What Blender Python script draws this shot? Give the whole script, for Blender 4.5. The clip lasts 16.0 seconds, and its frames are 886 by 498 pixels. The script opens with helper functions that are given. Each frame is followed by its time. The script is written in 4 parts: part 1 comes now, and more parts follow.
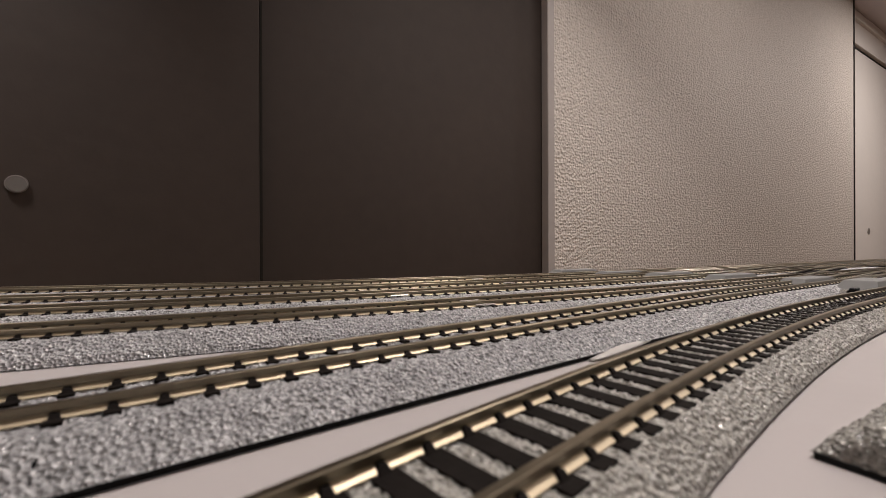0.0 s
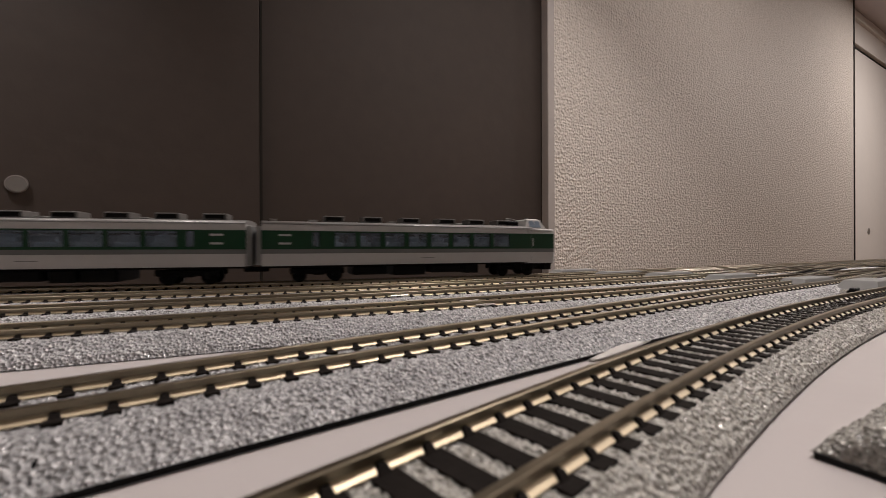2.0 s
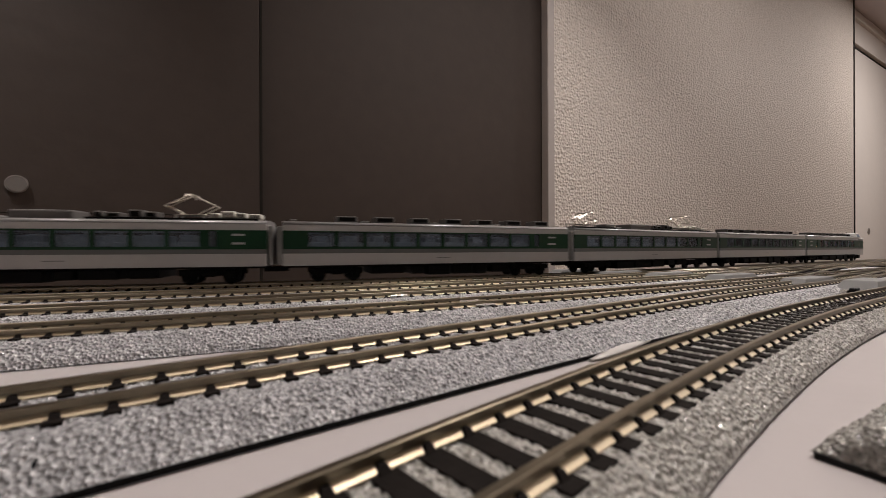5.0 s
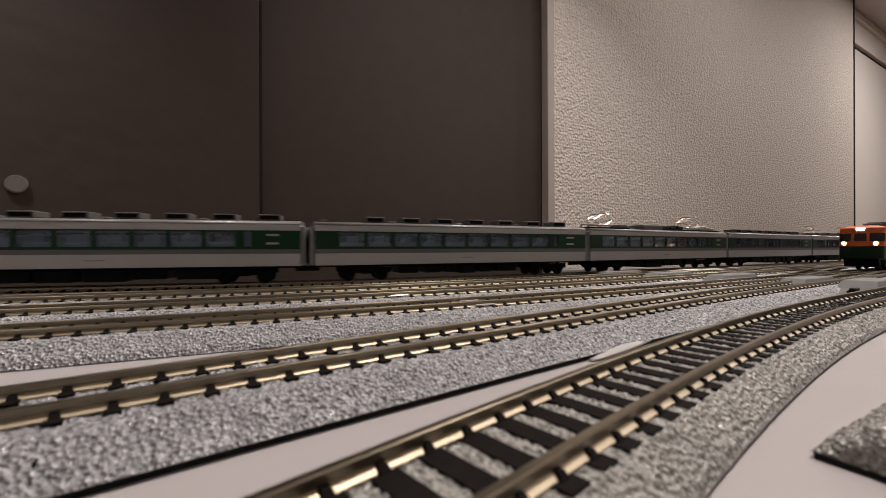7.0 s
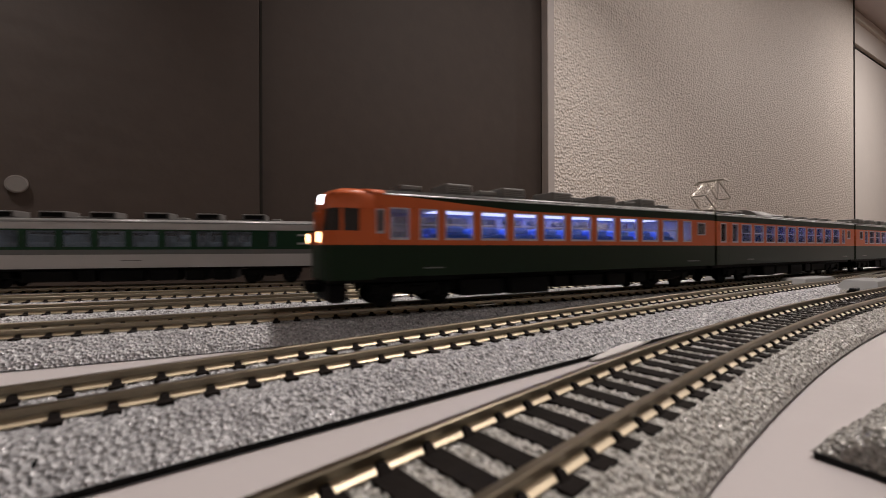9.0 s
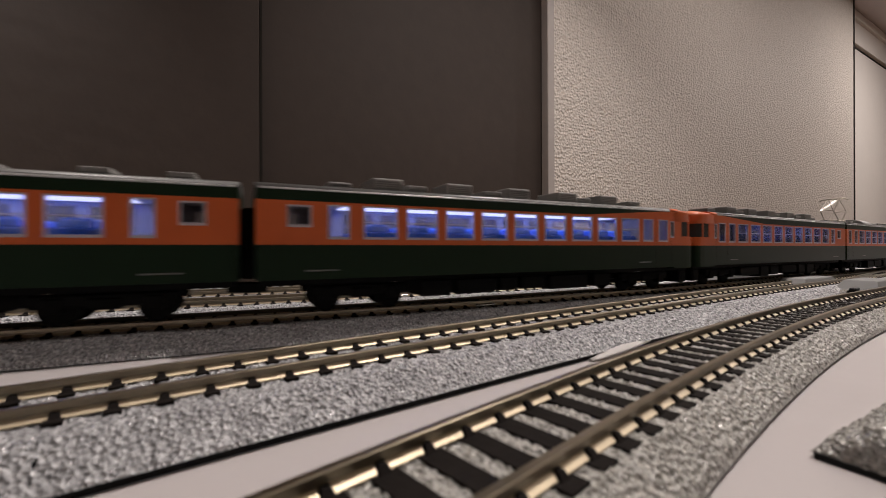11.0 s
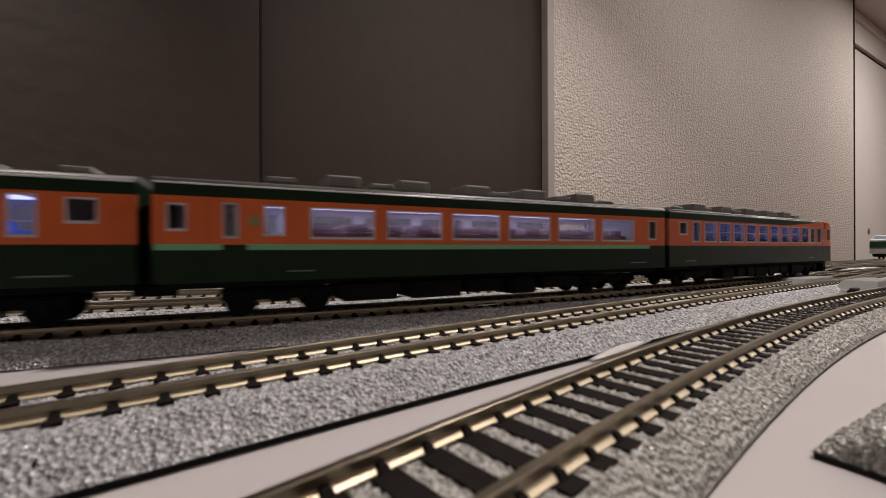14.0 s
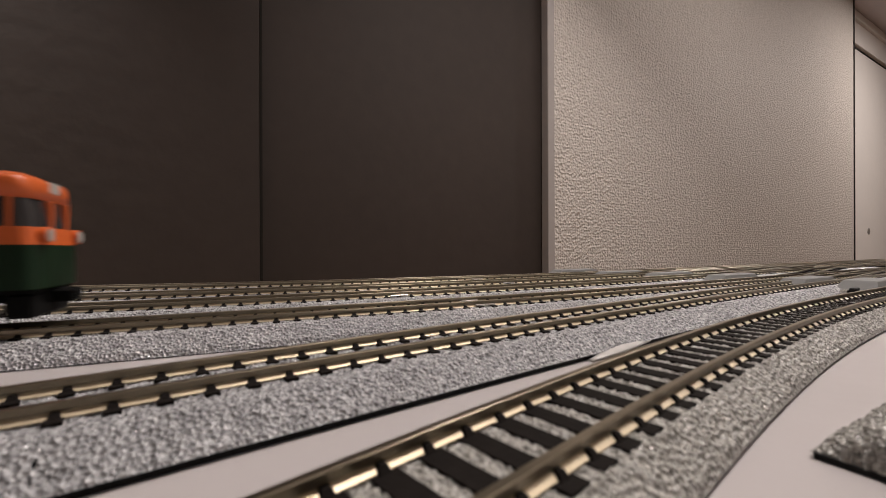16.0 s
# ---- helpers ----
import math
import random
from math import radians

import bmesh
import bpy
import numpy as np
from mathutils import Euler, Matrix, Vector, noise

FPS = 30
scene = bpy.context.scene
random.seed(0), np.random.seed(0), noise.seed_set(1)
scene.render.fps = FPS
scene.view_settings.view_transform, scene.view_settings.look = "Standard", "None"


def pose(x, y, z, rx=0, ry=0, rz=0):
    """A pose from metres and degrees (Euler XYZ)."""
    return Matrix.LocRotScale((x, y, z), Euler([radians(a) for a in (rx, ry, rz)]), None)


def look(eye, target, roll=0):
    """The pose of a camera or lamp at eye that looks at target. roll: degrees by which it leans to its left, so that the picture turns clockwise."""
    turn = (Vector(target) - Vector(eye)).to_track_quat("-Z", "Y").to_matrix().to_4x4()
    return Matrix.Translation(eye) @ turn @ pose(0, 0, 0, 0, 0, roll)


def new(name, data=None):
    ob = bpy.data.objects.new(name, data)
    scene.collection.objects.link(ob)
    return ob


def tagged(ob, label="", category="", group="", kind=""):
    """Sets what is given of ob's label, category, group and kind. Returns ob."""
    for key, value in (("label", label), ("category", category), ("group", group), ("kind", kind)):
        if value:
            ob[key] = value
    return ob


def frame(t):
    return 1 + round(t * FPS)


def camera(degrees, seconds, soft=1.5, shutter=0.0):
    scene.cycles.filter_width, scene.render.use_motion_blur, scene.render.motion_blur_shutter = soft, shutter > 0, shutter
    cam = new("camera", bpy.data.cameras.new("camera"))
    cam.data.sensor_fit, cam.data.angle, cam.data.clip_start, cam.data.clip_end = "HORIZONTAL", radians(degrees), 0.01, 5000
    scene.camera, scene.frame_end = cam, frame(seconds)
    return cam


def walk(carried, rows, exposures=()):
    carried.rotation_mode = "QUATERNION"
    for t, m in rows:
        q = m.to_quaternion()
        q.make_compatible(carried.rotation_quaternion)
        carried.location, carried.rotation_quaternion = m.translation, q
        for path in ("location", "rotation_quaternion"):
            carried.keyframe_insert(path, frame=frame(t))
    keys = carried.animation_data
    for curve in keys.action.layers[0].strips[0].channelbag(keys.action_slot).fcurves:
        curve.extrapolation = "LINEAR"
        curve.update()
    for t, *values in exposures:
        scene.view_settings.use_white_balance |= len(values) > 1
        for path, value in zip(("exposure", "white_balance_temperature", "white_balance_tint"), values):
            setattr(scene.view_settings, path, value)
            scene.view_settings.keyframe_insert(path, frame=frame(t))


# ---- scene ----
cam = camera(94.87, 16.0, 0.85, 0.25)
# a close focus behind a small aperture: what lies a hand's width away is soft
cam.data.dof.use_dof, cam.data.dof.focus_distance, cam.data.dof.aperture_fstop = True, 0.30, 50
ZT = 0.75            # table top
ZR = ZT + 0.0058     # top of the rails
EYE = Vector((0, 0, ZR + 0.0123))
LOOK = look(EYE, EYE + Vector((0, 1, 0.0)), -0.17)
walk(cam, [(0, LOOK), (16, LOOK)], [(0, 0.0, 5600, 12), (16, 0.0, 5600, 12)])

# ---- light: an overhead key, added fill lamps, and the dim rest of the room ----
world = bpy.data.worlds.new("room_dark")
scene.world = world
world.use_nodes = True
world.node_tree.nodes["Background"].inputs[0].default_value = (0.5, 0.45, 0.4, 1)
world.node_tree.nodes["Background"].inputs[1].default_value = 0.01
CEIL = 2.5


def add_lamp(x, y, watts, size, beam=180):
    lamp = bpy.data.lights.new("key_or_fill_lamp", "AREA")
    lamp.shape, lamp.size, lamp.energy, lamp.color = "DISK", size, watts, (1.0, 0.83, 0.66)
    lamp.spread = radians(beam)
    ob = new("key_or_fill_lamp", lamp)
    ob.matrix_world = pose(x, y, CEIL - 0.03)
    return ob


# key, placed by the rail glints and the train's shadow
add_lamp(0.55, 0.53, 16, 0.10, 102)
# fills added without known fittings: wallpaper, right side, far door, closet door, train sides
add_lamp(1.50, 1.15, 5, 0.14)
add_lamp(2.00, 0.40, 13, 0.14)
add_lamp(3.50, 2.05, 34, 0.12)
add_lamp(-1.10, 0.36, 18, 0.14, 66)
add_lamp(-0.75, -0.60, 3, 0.14)


# ---- materials ----
def material(name):
    m = bpy.data.materials.new(name)
    m.use_nodes = True
    return m, m.node_tree.nodes, m.node_tree.links, m.node_tree.nodes["Principled BSDF"]


def ramp(nodes, stops):
    r = nodes.new("ShaderNodeValToRGB")
    e = r.color_ramp.elements
    while len(e) < len(stops):
        e.new(0.5)
    for k, (p, c) in zip(e, stops):
        k.position, k.color = p, (*c, 1)
    return r


def plain(name, color, rough=0.5, metal=0.0, vary=0.12, scale=400.0, bump=0.0, spec=0.5, coat=0.0):
    """Paint, plastic or metal with a fine and a coarse variation; scale in waves to the metre."""
    m, n, l, b = material(name)
    tc = n.new("ShaderNodeTexCoord")
    fine, coarse = n.new("ShaderNodeTexNoise"), n.new("ShaderNodeTexNoise")
    fine.inputs["Scale"].default_value, fine.inputs["Detail"].default_value = scale, 4
    coarse.inputs["Scale"].default_value = scale * 0.08
    mix = n.new("ShaderNodeMath")
    mix.operation = "ADD"
    for t, i in ((fine, 0), (coarse, 1)):
        l.new(tc.outputs["Object"], t.inputs["Vector"])
        l.new(t.outputs["Fac"], mix.inputs[i])
    half = n.new("ShaderNodeMath")
    half.operation, half.inputs[1].default_value = "MULTIPLY", 0.5
    l.new(mix.outputs[0], half.inputs[0])
    r = ramp(n, [(0.3, tuple(c * (1 - vary) for c in color)), (0.7, tuple(min(1, c * (1 + vary)) for c in color))])
    l.new(half.outputs[0], r.inputs[0])
    l.new(r.outputs[0], b.inputs["Base Color"])
    b.inputs["Roughness"].default_value, b.inputs["Metallic"].default_value = rough, metal
    b.inputs["Specular IOR Level"].default_value = spec
    b.inputs["Coat Weight"].default_value = coat
    if bump:
        bp = n.new("ShaderNodeBump")
        bp.inputs["Strength"].default_value, bp.inputs["Distance"].default_value = bump, 0.5 / scale
        l.new(fine.outputs["Fac"], bp.inputs["Height"])
        l.new(bp.outputs[0], b.inputs["Normal"])
    return m


def glow(name, color, strength):
    m, n, l, b = material(name)
    b.inputs["Base Color"].default_value = (*color, 1)
    b.inputs["Emission Color"].default_value = (*color, 1)
    b.inputs["Emission Strength"].default_value = strength
    return m


def pane_glass(name, tint, milky, haze_kind="ShaderNodeBsdfTranslucent", haze_color=(0.85, 0.85, 0.9)):
    """Thin clear plastic: see-through, with a gloss that grows at grazing angles and a faint haze."""
    m, n, l, b = material(name)
    n.remove(b)
    clear, gloss, haze = n.new("ShaderNodeBsdfTransparent"), n.new("ShaderNodeBsdfGlossy"), n.new(haze_kind)
    clear.inputs[0].default_value = (*tint, 1)
    gloss.inputs["Roughness"].default_value = 0.08
    haze.inputs[0].default_value = (*haze_color, 1)
    fr = n.new("ShaderNodeFresnel")
    fr.inputs[0].default_value = 1.16
    a, c = n.new("ShaderNodeMixShader"), n.new("ShaderNodeMixShader")
    a.inputs[0].default_value = milky
    l.new(clear.outputs[0], a.inputs[1])
    l.new(haze.outputs[0], a.inputs[2])
    l.new(fr.outputs[0], c.inputs[0])
    l.new(a.outputs[0], c.inputs[1])
    l.new(gloss.outputs[0], c.inputs[2])
    l.new(c.outputs[0], n["Material Output"].inputs[0])
    return m


def ballast_material(name, dark, mid, light):
    """Moulded grey ballast: grains of 0.5 to 0.8 mm, some pale and a little glossy, in a mottled tone."""
    m, n, l, b = material(name)
    tc = n.new("ShaderNodeTexCoord")
    grain, spots, mottle = n.new("ShaderNodeTexVoronoi"), n.new("ShaderNodeTexNoise"), n.new("ShaderNodeTexNoise")
    grain.inputs["Scale"].default_value = 2100
    spots.inputs["Scale"].default_value, spots.inputs["Detail"].default_value = 2000, 3
    mottle.inputs["Scale"].default_value = 120
    for t in (grain, spots, mottle):
        l.new(tc.outputs["Object"], t.inputs["Vector"])
    r = ramp(n, [(0.3, dark), (0.5, mid), (0.72, light)])
    l.new(spots.outputs["Fac"], r.inputs[0])
    mul = n.new("ShaderNodeMixRGB")
    mul.blend_type, mul.inputs[0].default_value = "MULTIPLY", 0.45
    r2 = ramp(n, [(0.3, (0.6, 0.6, 0.6)), (0.7, (1, 1, 1))])
    l.new(mottle.outputs["Fac"], r2.inputs[0])
    l.new(r.outputs[0], mul.inputs[1])
    l.new(r2.outputs[0], mul.inputs[2])
    l.new(mul.outputs[0], b.inputs["Base Color"])
    rr = ramp(n, [(0.12, (0.14, 0.14, 0.14)), (0.5, (0.45, 0.45, 0.45))])
    l.new(grain.outputs["Color"], rr.inputs[0])
    l.new(rr.outputs[0], b.inputs["Roughness"])
    bp = n.new("ShaderNodeBump")
    b.inputs["Specular IOR Level"].default_value = 1.0
    bp.inputs["Strength"].default_value, bp.inputs["Distance"].default_value = 1.0, 0.0004
    l.new(grain.outputs["Distance"], bp.inputs["Height"])
    l.new(bp.outputs[0], b.inputs["Normal"])
    return m


def wallpaper_material():
    """Off-white embossed wallpaper, a coarse woven relief."""
    m, n, l, b = material("embossed_wallpaper")
    tc = n.new("ShaderNodeTexCoord")
    mp = n.new("ShaderNodeMapping")
    mp.inputs["Scale"].default_value = (0.9, 1, 0.82)
    l.new(tc.outputs["Object"], mp.inputs[0])
    warp = n.new("ShaderNodeTexNoise")
    warp.inputs["Scale"].default_value = 40
    vor, fine = n.new("ShaderNodeTexVoronoi"), n.new("ShaderNodeTexNoise")
    vor.inputs["Scale"].default_value, vor.inputs["Randomness"].default_value = 118, 0.72
    fine.inputs["Scale"].default_value = 260
    l.new(mp.outputs[0], vor.inputs["Vector"])
    l.new(mp.outputs[0], fine.inputs["Vector"])
    l.new(mp.outputs[0], warp.inputs["Vector"])
    add = n.new("ShaderNodeMath")
    add.operation = "MULTIPLY_ADD"
    add.inputs[1].default_value = 0.3
    l.new(fine.outputs["Fac"], add.inputs[0])
    l.new(vor.outputs["Distance"], add.inputs[2])
    bp = n.new("ShaderNodeBump")
    bp.inputs["Strength"].default_value, bp.inputs["Distance"].default_value = 0.9, 0.006
    l.new(add.outputs[0], bp.inputs["Height"])
    l.new(bp.outputs[0], b.inputs["Normal"])
    r = ramp(n, [(0.3, (0.52, 0.475, 0.43)), (0.7, (0.58, 0.53, 0.48))])
    l.new(warp.outputs["Fac"], r.inputs[0])
    l.new(r.outputs[0], b.inputs["Base Color"])
    b.inputs["Roughness"].default_value = 0.6
    return m


M_WALLPAPER = wallpaper_material()
M_WALL = plain("white_wall", (0.62, 0.57, 0.52), 0.7, vary=0.04, scale=60, bump=0.1)
M_CEIL = plain("ceiling_board", (0.55, 0.5, 0.5), 0.8, vary=0.05, scale=80, bump=0.1)
M_FLOOR = plain("brown_floorboards", (0.22, 0.14, 0.08), 0.45, vary=0.25, scale=30)
M_TRIM = plain("white_door_paint", (0.72, 0.68, 0.64), 0.4, vary=0.03, scale=60)
M_JAMB = plain("pale_grey_jamb_paint", (0.33, 0.30, 0.28), 0.5, vary=0.05, scale=60)
M_CLOSET = plain("dark_closet_laminate", (0.039, 0.029, 0.0235), 0.7, vary=0.12, scale=25, bump=0.05, spec=0.25)
M_SEAM = plain("dark_gap", (0.016, 0.014, 0.012), 0.8, spec=0.1)
M_PULL = plain("satin_finger_pull", (0.35, 0.33, 0.31), 0.35, 0.8, 0.08, 300)
M_CUP = plain("dull_pull_cup", (0.16, 0.15, 0.14), 0.5, 0.3, 0.08, 300)
M_TABLE = plain("white_tabletop", (0.44, 0.41, 0.405), 0.4, vary=0.03, scale=50, bump=0.03)
M_BALLAST = ballast_material("grey_moulded_ballast", (0.19, 0.19, 0.195), (0.33, 0.33, 0.34), (0.67, 0.67, 0.68))
M_BALLAST_OLD = ballast_material("weathered_moulded_ballast", (0.20, 0.195, 0.175), (0.34, 0.33, 0.30), (0.56, 0.54, 0.49))
M_LIP = plain("black_roadbed_plastic", (0.008, 0.008, 0.008), 0.6, spec=0.2)
M_TIE = plain("dark_brown_sleeper_plastic", (0.011, 0.009, 0.008), 0.7, vary=0.3, scale=900, bump=0.2, spec=0.05)
M_RAIL = plain("nickel_silver_rail", (0.28, 0.24, 0.175), 0.33, 1.0, 0.15, 500)
# paler than the rail: the light the foot catches is put into its colour
M_FOOT_LIT = plain("lit_tan_rail_foot", (0.57, 0.48, 0.33), 0.46, 0.4, 0.12, 500)
M_JOINER = plain("bright_rail_joiner", (0.75, 0.72, 0.66), 0.25, 1.0, 0.08, 500)
M_BOX = plain("grey_turnout_plastic", (0.20, 0.20, 0.195), 0.75, vary=0.08, scale=300, spec=0.15)
M_CABLE = plain("pale_grey_cable_plastic", (0.55, 0.53, 0.51), 0.3, vary=0.05, scale=300)
M_ORANGE = plain("orange_model_paint", (0.56, 0.108, 0.016), 0.42, vary=0.06, scale=300)
M_DKGREEN = plain("dark_green_model_paint", (0.006, 0.018, 0.007), 0.42, vary=0.1, scale=300, spec=0.2)
M_LTGREEN = plain("light_green_stripe_paint", (0.17, 0.42, 0.22), 0.45, vary=0.05, scale=300)
M_ROOF = plain("grey_roof_paint", (0.12, 0.12, 0.115), 0.4, vary=0.1, scale=500)
M_AC = plain("grey_roof_unit_plastic", (0.24, 0.235, 0.225), 0.5, vary=0.1, scale=500)
M_BLACK = plain("black_underframe_plastic", (0.005, 0.005, 0.005), 0.65, vary=0.2, scale=600, spec=0.08)
M_CREAM = plain("pale_grey_model_paint", (0.43, 0.42, 0.41), 0.4, vary=0.04, scale=300)
M_MIDGREY = plain("mid_grey_stripe_paint", (0.13, 0.13, 0.125), 0.42, vary=0.06, scale=300)
M_FOREST = plain("forest_green_model_paint", (0.006, 0.038, 0.015), 0.4, vary=0.08, scale=300, spec=0.3)
M_SEAT_BLUE = plain("blue_seat_plastic", (0.0, 0.15, 0.85), 0.5, vary=0.1, scale=500)
M_SEAT_RED = plain("maroon_seat_plastic", (0.22, 0.05, 0.07), 0.5, vary=0.1, scale=500)
M_INNER = plain("pale_interior_plastic", (0.6, 0.58, 0.66), 0.6, vary=0.04, scale=300)
M_SILVER = plain("silver_window_frame", (0.52, 0.49, 0.54), 0.4, 0.3, 0.05, 500)
M_PANTO = plain("grey_metal_pantograph", (0.58, 0.54, 0.48), 0.3, 0.85, 0.1, 600)
M_INSUL = plain("white_insulator_plastic", (0.7, 0.68, 0.62), 0.4, vary=0.04)
M_MARK = plain("dull_olive_mark_paint", (0.22, 0.21, 0.09), 0.5, vary=0.05, scale=300)
M_GLASS = pane_glass("clear_window_plastic", (0.95, 0.95, 0.97), 0.14)
M_SMOKE = pane_glass("smoked_window_plastic", (0.74, 0.78, 0.82), 0.15, "ShaderNodeBsdfDiffuse", (0.40, 0.46, 0.55))
M_LED = glow("interior_light_strip", (0.86, 0.82, 1.0), 1.4)
M_HEAD = glow("warm_headlight", (1.0, 0.55, 0.22), 9.0)
M_SIGN = glow("lit_destination_sign", (1.0, 0.92, 0.85), 5.0)


# ---- building helpers; lengths in millimetres, written out in metres ----
def part(name, bm, mat, parent=None, label="", smooth=False):
    me = bpy.data.meshes.new(name)
    bmesh.ops.scale(bm, vec=(0.001, 0.001, 0.001), verts=bm.verts)
    bm.to_mesh(me)
    bm.free()
    me.materials.append(mat)
    if smooth:
        for p in me.polygons:
            p.use_smooth = len(p.vertices) <= 4
    ob = new(name, me)
    if parent:
        ob.parent = parent
    if label:
        tagged(ob, label)
    return ob


def shared(ob, m):
    """Another object on the same mesh, under the same parent."""
    o = new(ob.name.split(".")[0], ob.data)
    o.parent, o.matrix_basis = ob.parent, m
    return o


def box(bm, x0, x1, y0, y1, z0, z1, bev=0.0, seg=1):
    r = bmesh.ops.create_cube(bm, size=1)
    bmesh.ops.scale(bm, vec=(x1 - x0, y1 - y0, z1 - z0), verts=r["verts"])
    bmesh.ops.translate(bm, vec=((x0 + x1) / 2, (y0 + y1) / 2, (z0 + z1) / 2), verts=r["verts"])
    if bev:
        es = list({e for v in r["verts"] for e in v.link_edges})
        bmesh.ops.bevel(bm, geom=es, offset=bev, segments=seg, affect="EDGES", profile=0.5)


def boxed(name, dims, mat, parent=None, label="", bev=0.0, seg=1):
    bm = bmesh.new()
    box(bm, *dims, bev, seg)
    return part(name, bm, mat, parent, label)


def rod(bm, p, q, r, n=6):
    p, q = Vector(p), Vector(q)
    d = q - p
    m = Matrix.Translation((p + q) / 2) @ d.to_track_quat("Z", "Y").to_matrix().to_4x4()
    bmesh.ops.create_cone(bm, cap_ends=True, segments=n, radius1=r, radius2=r, depth=d.length, matrix=m)


def extrude(bm, prof, x0, x1, cap=True):
    """A closed outline of (y, z) drawn out along x."""
    a = [bm.verts.new((x0, y, z)) for y, z in prof]
    b = [bm.verts.new((x1, y, z)) for y, z in prof]
    k = len(prof)
    for i in range(k):
        bm.faces.new((a[i], a[(i + 1) % k], b[(i + 1) % k], b[i]))
    if cap:
        bm.faces.new(a[::-1])
        bm.faces.new(b)
    bmesh.ops.recalc_face_normals(bm, faces=bm.faces)


def loft(bm, rings):
    """Closed rings of equal count joined into a capped skin."""
    vs = [[bm.verts.new(p) for p in r] for r in rings]
    k = len(vs[0])
    for a, b in zip(vs, vs[1:]):
        for i in range(k):
            bm.faces.new((a[i], a[(i + 1) % k], b[(i + 1) % k], b[i]))
    bm.faces.new(vs[0][::-1])
    bm.faces.new(vs[-1])
    bmesh.ops.recalc_face_normals(bm, faces=bm.faces)


# ---- track plan: u runs along the layout, n across it ----
UDIR = np.array([math.cos(radians(30)), math.sin(radians(30))])
NDIR = np.array([-UDIR[1], UDIR[0]])
# n = c0 + c1 u + c2 u^2 between two ends of u; past them it eases into a line along u
PLAN = {
    0: (2.4, 0.0, 0.0, 0, 1),
    1: (18.88, 0.2405, -0.000724, -10, 150),
    2: (52.46, 0.1155, -0.000205, -40, 190),
    3: (93.7, -0.115, 0.00037, -40, 150),
    4: (124.2, -0.142, 0.00042, -60, 170),
    5: (151.0, -0.188, 0.00056, -70, 168),
    6: (181.0, -0.255, 0.00062, -70, 195),
}


class Track:
    def __init__(self, k, u0=-1700.0, u1=2600.0):
        c0, c1, c2, a, b = PLAN[k]
        u = np.arange(u0, u1, 0.5)
        uc = np.clip(u, a, b)
        past = u - uc
        ease = np.where(past < 0, -60 * (1 - np.exp(np.minimum(past, 0) / 60)), 400 * (1 - np.exp(-np.maximum(past, 0) / 400)))
        n = c0 + c1 * uc + c2 * uc * uc + (c1 + 2 * c2 * uc) * ease
        self.p = u[:, None] * UDIR + n[:, None] * NDIR
        s = np.concatenate([[0], np.cumsum(np.linalg.norm(np.diff(self.p, axis=0), axis=1))])
        self.s = s - np.interp(0, u, s)
        t = np.gradient(self.p, axis=0)
        self.t = t / np.linalg.norm(t, axis=1)[:, None]

    def at(self, s):
        x = np.array([np.interp(s, self.s, self.p[:, 0]), np.interp(s, self.s, self.p[:, 1])])
        t = np.array([np.interp(s, self.s, self.t[:, 0]), np.interp(s, self.s, self.t[:, 1])])
        return x, t / np.linalg.norm(t)


TRACKS = {k: Track(k) for k in PLAN}


def sweep(tr, ss, prof, closed=True, jitter=0.0, calm=()):
    """A cross-section of (across, height) drawn along a track; jitter roughens it, except the listed points."""
    rng = np.random.default_rng(7)
    k = len(prof)
    verts, faces = [], []
    for s in ss:
        x, t = tr.at(s)
        n = np.array([-t[1], t[0]])
        for i, (o, z) in enumerate(prof):
            j = 0.0 if i in calm else jitter
            a, b, c = rng.uniform(-1, 1, 3) * j
            q = x + n * (o + a) + t * b
            verts.append((q[0] * 0.001, q[1] * 0.001, (z + c) * 0.001))
    for i in range(len(ss) - 1):
        for j in range(k if closed else k - 1):
            a, b = i * k + j, i * k + (j + 1) % k
            faces.append((a, b, b + k, a + k))
    if closed:
        faces.append(tuple(range(k))[::-1])
        faces.append(tuple(range((len(ss) - 1) * k, len(ss) * k)))
    return verts, faces


def swept(name, tr, ss, prof, mat, parent, closed=True, jitter=0.0, calm=(), smooth=False, label=""):
    v, f = sweep(tr, ss, prof, closed, jitter, calm)
    me = bpy.data.meshes.new(name)
    me.from_pydata(v, [], f)
    me.update()
    bm = bmesh.new()
    bm.from_mesh(me)
    bmesh.ops.recalc_face_normals(bm, faces=bm.faces)
    bm.to_mesh(me)
    bm.free()
    me.materials.append(mat)
    if smooth:
        for p in me.polygons:
            p.use_smooth = True
    ob = new(name, me)
    ob.parent = parent
    if label:
        tagged(ob, label)
    return ob


# ---- the room ----
ROOM = pose(0.36, 1.38, 0, 0, 0, 30)   # along the closet wall, its front face at y = 0


def placed(ob, m=None):
    ob.matrix_basis = ROOM @ m if m else ROOM
    return ob


def structure(name, dims, mat, label, category, bev=0.0):
    ob = placed(boxed(name, dims, mat, None, "", bev))
    return tagged(ob, label, category, kind="structure")


